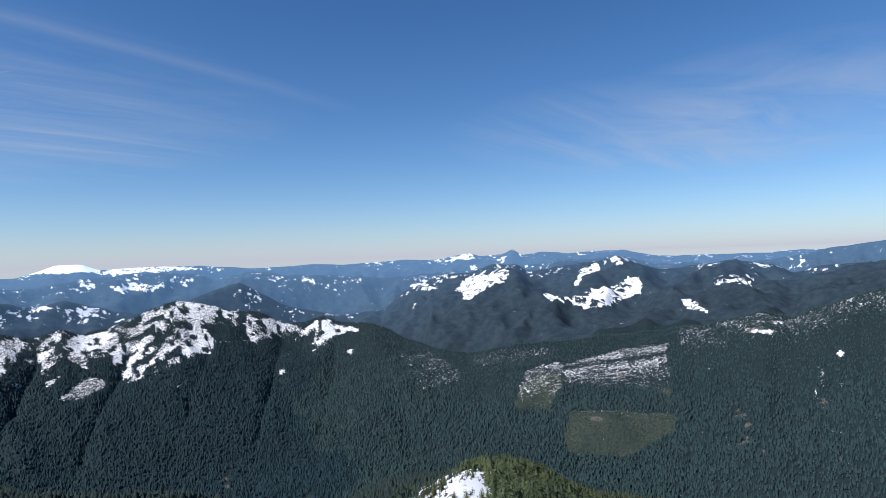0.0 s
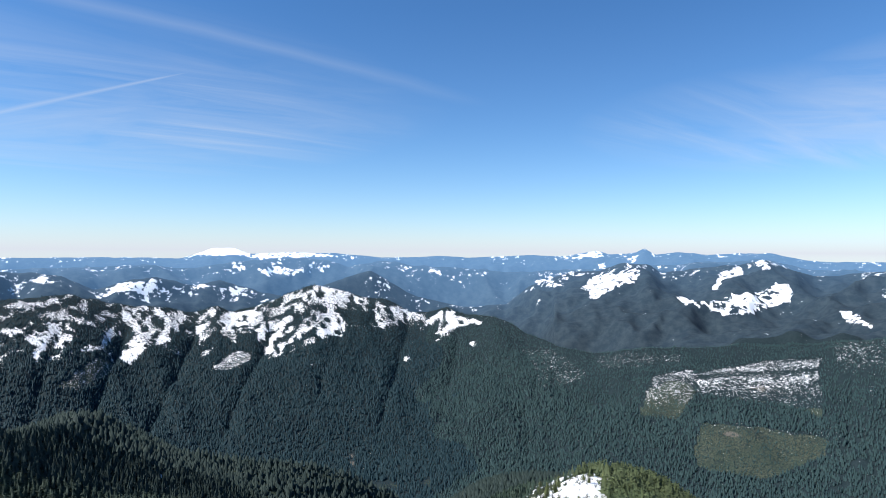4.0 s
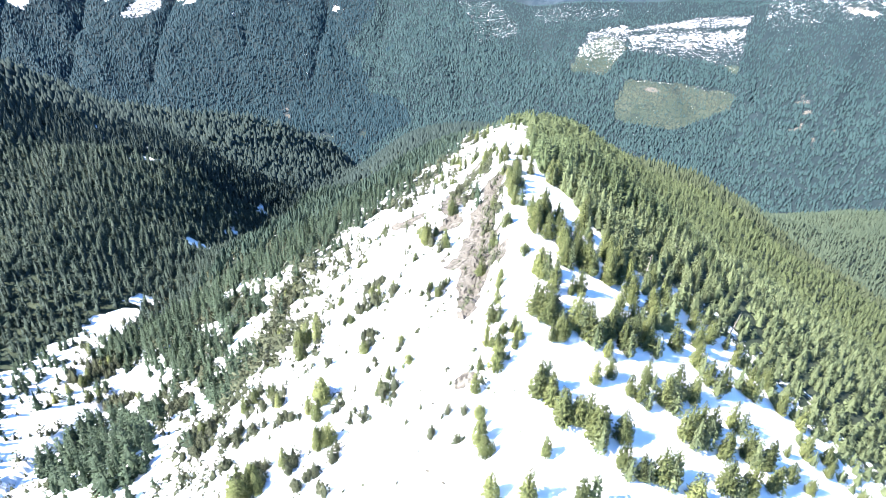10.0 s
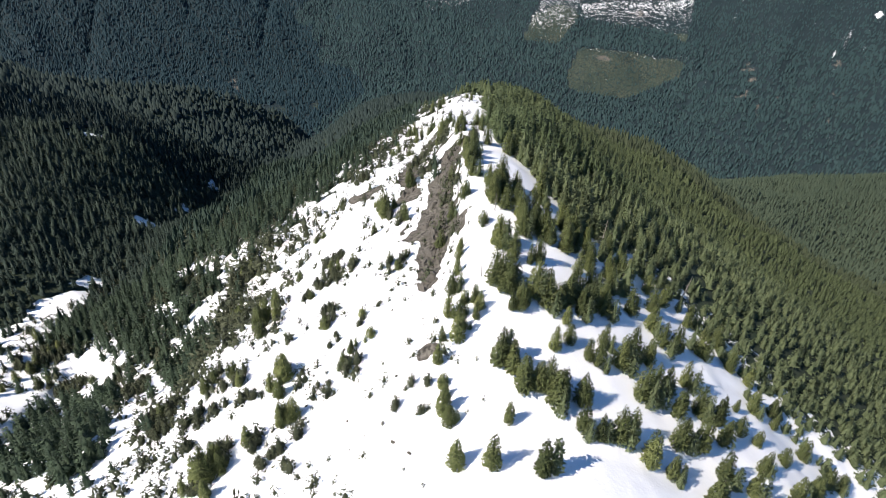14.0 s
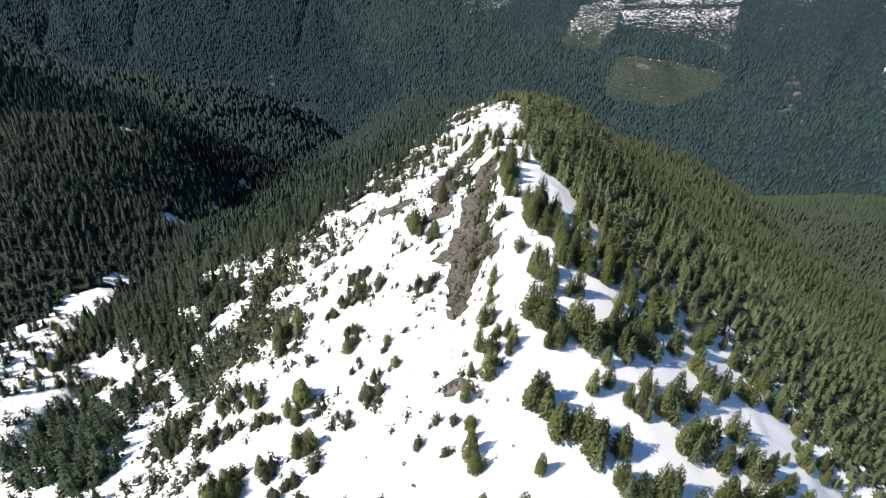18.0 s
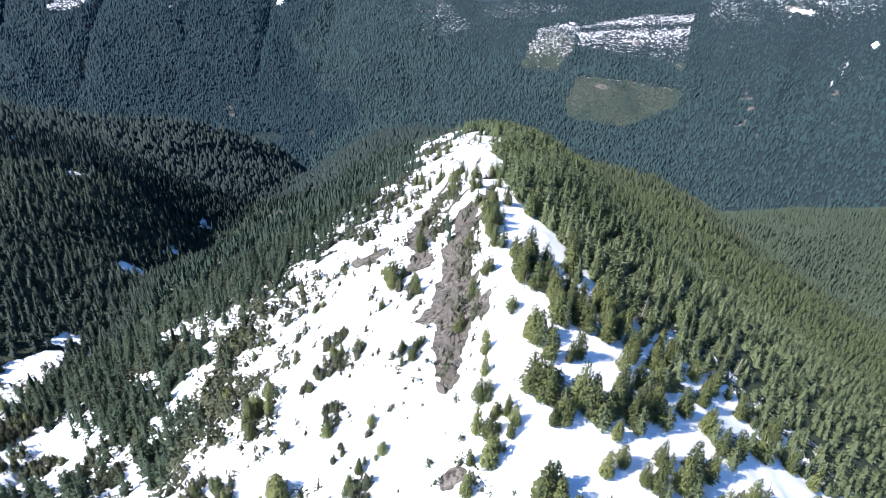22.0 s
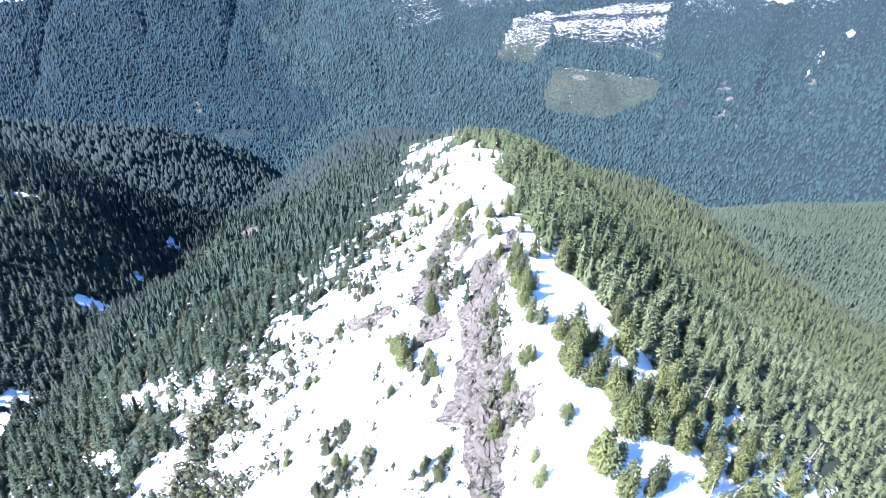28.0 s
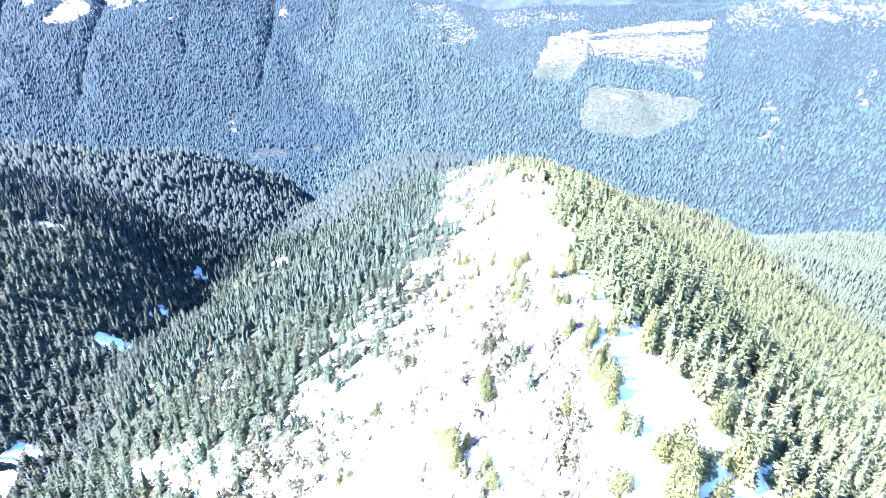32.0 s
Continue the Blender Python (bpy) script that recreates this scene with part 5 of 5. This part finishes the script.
def plant():
    rng = random.Random(12)
    clumps = clump_firs()
    tall_ones = sorted((c for c in clumps if c[0] > -90), key=lambda c: -c[2])[:50]
    rest = np.array([c for c in clumps if c not in tall_ones])
    forest("clumped_firs", "low clumps of dark olive firs on the snow slope", rest[:, 0], rest[:, 1], rest[:, 2], TUFT, M_SHRUB, 20)
    spots = [(x, y, h, 1) for rows in (EAST_FIRS, SLOPE_FIRS, LOWER_FIRS, CREST_FIRS, GLADE_FIRS, OUTER_FIRS, BENCH_FIRS, KNOB_FIRS, CHAIN_FIRS, SIDE_FIRS, tall_ones) for x, y, h in rows]
    side = []
    for x, y, h in EAST_FIRS + SLOPE_FIRS + LOWER_FIRS + GLADE_FIRS + OUTER_FIRS:
        if h > 8.5 and x > 26:
            for k in range(rng.choice((0, 1, 1, 2))):
                a, d = rng.uniform(-1.2, 1.4), rng.uniform(1.8, 3.4)
                side.append((x + d * math.cos(a), y + d * math.sin(a), h * rng.uniform(0.62, 0.98)))
    for x, y, h in CREST_FIRS + KNOB_FIRS + CHAIN_FIRS:
        for k in range(rng.choice((0, 1, 2, 2))):
            a, d = rng.uniform(0, 6.28), rng.uniform(1.0, 2.2)
            side.append((x + d * math.cos(a), y + d * math.sin(a), h * rng.uniform(0.35, 0.75)))
    side = np.array(side)
    forest("young_firs", "young firs crowded against taller ones in the snow", side[:, 0], side[:, 1], side[:, 2], FULL, M_OLIVE_SUNLIT, 13)
    used = set()
    for x, y, h, _ in spots:
        x, y = x + rng.uniform(-0.5, 0.5), y + rng.uniform(-0.5, 0.5)
        k = 4 if h < 6 else rng.choice((0, 1, 2, 3) if h < 11 else (0, 1, 3))
        z = float(height(x, y))
        wide = rng.uniform(0.98, 1.25)
        m = pose(x, y, z - 0.25, rng.uniform(-3, 3), rng.uniform(-3, 3), rng.uniform(0, 360))
        first = k not in used
        used.add(k)
        tree = KINDS[k] if first else copy_thing(KINDS[k], m)
        tree.matrix_basis = m
        tree.scale = (h * wide, h * wide, h)


plant()


# ---- loose rocks below the bare step ----
def rock_mesh(seed, rough=0.45, tall=0.5):
    rng = random.Random(seed)
    bm = bmesh.new()
    bmesh.ops.create_icosphere(bm, subdivisions=2, radius=1.0)
    for v in bm.verts:
        n = noise.noise(v.co * 1.3 + Vector((seed * 3.1, 0, 0))) * rough + rng.uniform(-0.06, 0.06)
        v.co *= 1 + n
        v.co.z *= tall
    me = bpy.data.meshes.new("rock")
    bm.to_mesh(me), bm.free()
    me.materials.append(M_STONE)
    return me


def rocks():
    rng = random.Random(5)
    shapes, crags = [rock_mesh(k) for k in range(4)], [rock_mesh(k + 10, 0.9, 0.8) for k in range(4)]
    spots = [(8, 131), (4, 126), (10, 127), (-3, 148), (-1, 139), (-8, 118), (-12, 108), (1, 117), (3, 152), (-4, 163), (-14, 131), (9, 118), (13, 112), (0, 98), (5, 93)]
    ledges = []
    for rows in RIBS[:3]:
        for (x0, y0, w0), (x1, y1, w1) in zip(rows, rows[1:]):
            for _ in range(5 if rows is RIBS[0] else 3):
                u = rng.random()
                ledges.append((x0 + u * (x1 - x0) + rng.uniform(-0.7, 0.7) * w0, y0 + u * (y1 - y0), rng.uniform(0.8, 2.2)))
    for k, (x, y, s) in enumerate(ledges):
        ob = new("rock", crags[k % 4])
        ob.matrix_world = pose(x, y, float(height(x, y)) - 0.15 * s, rng.uniform(-15, 15), rng.uniform(-15, 15), rng.uniform(60, 120))
        ob.scale = (s * rng.uniform(0.9, 1.9), s * rng.uniform(0.5, 0.9), s * rng.uniform(0.6, 1.2))
        tagged(ob, "jagged grey-brown crag on the bare rib below the crest", "rock", group="crags on the bare ribs")
    for k, (x, y) in enumerate(spots):
        ob = new("rock", shapes[k % 4])
        s = rng.uniform(0.3, 0.75)
        ob.matrix_world = pose(x + rng.uniform(-1, 1), y + rng.uniform(-1, 1), float(height(x, y)) + 0.1 * s, 0, 0, rng.uniform(0, 360))
        ob.scale = (s, s * rng.uniform(0.6, 1.0), s * rng.uniform(0.6, 1.0))
        tagged(ob, "brown weathered rock poking out of the snow", "rock", group="rocks on the snow slope")


rocks()


# ---- dead snags on the crest and at the edge of the wood ----
def snag_mesh(seed):
    rng = random.Random(seed)
    bm = bmesh.new()
    bend = [(0, 0)]
    for k in range(6):
        bend.append((bend[-1][0] + rng.uniform(-0.015, 0.015), bend[-1][1] + rng.uniform(-0.015, 0.015)))

    def stick(p, q, r0, r1, sides=5):
        d = (q - p).normalized()
        u = d.orthogonal().normalized()
        v = d.cross(u)
        rings = [[bm.verts.new(c + (u * math.cos(a) + v * math.sin(a)) * r) for a in [6.2832 * j / sides for j in range(sides)]] for c, r in ((p, r0), (q, r1))]
        for j in range(sides):
            bm.faces.new((rings[0][j], rings[0][(j + 1) % sides], rings[1][(j + 1) % sides], rings[1][j]))
        bm.faces.new(rings[1])

    at = [Vector((x, y, k / 6)) for k, (x, y) in enumerate(bend)]
    for k in range(6):
        stick(at[k], at[k + 1], 0.026 * (1 - k / 6.6), 0.026 * (1 - (k + 1) / 6.6))
    for k in range(16):
        h = rng.uniform(0.2, 0.95)
        p = at[int(h * 6)].lerp(at[min(6, int(h * 6) + 1)], h * 6 % 1)
        a, q = rng.uniform(0, 6.28), 0.14 * (1.1 - h) + rng.uniform(0.01, 0.05)
        stick(p, p + Vector((q * math.cos(a), q * math.sin(a), rng.uniform(-0.05, 0.03))), 0.006, 0.002, 4)
    me = bpy.data.meshes.new("snag")
    bm.to_mesh(me), bm.free()
    me.materials.append(M_DEAD)
    return me


def snags():
    rng = random.Random(8)
    shapes = [snag_mesh(k) for k in range(3)]
    for k, (x, y, h) in enumerate([(23, 196, 6), (18, 168, 5), (25, 139, 6), (33, 172, 7), (29, 119, 5), (72, 131, 9), (96, 128, 9), (58, 150, 8), (12, 226, 5), (-18, 128, 4), (78, 186, 12), (95, 205, 12), (112, 178, 12), (88, 232, 12)]):
        ob = new("dead_tree", shapes[k % 3])
        ob.matrix_world = pose(x, y, float(height(x, y)) - 0.3, rng.uniform(-6, 6), rng.uniform(-6, 6), rng.uniform(0, 360))
        ob.scale = (h, h, h)
        tagged(ob, "bleached grey dead fir trunk with bare broken branches", "dead tree", group="dead trees on the ridge")


snags()
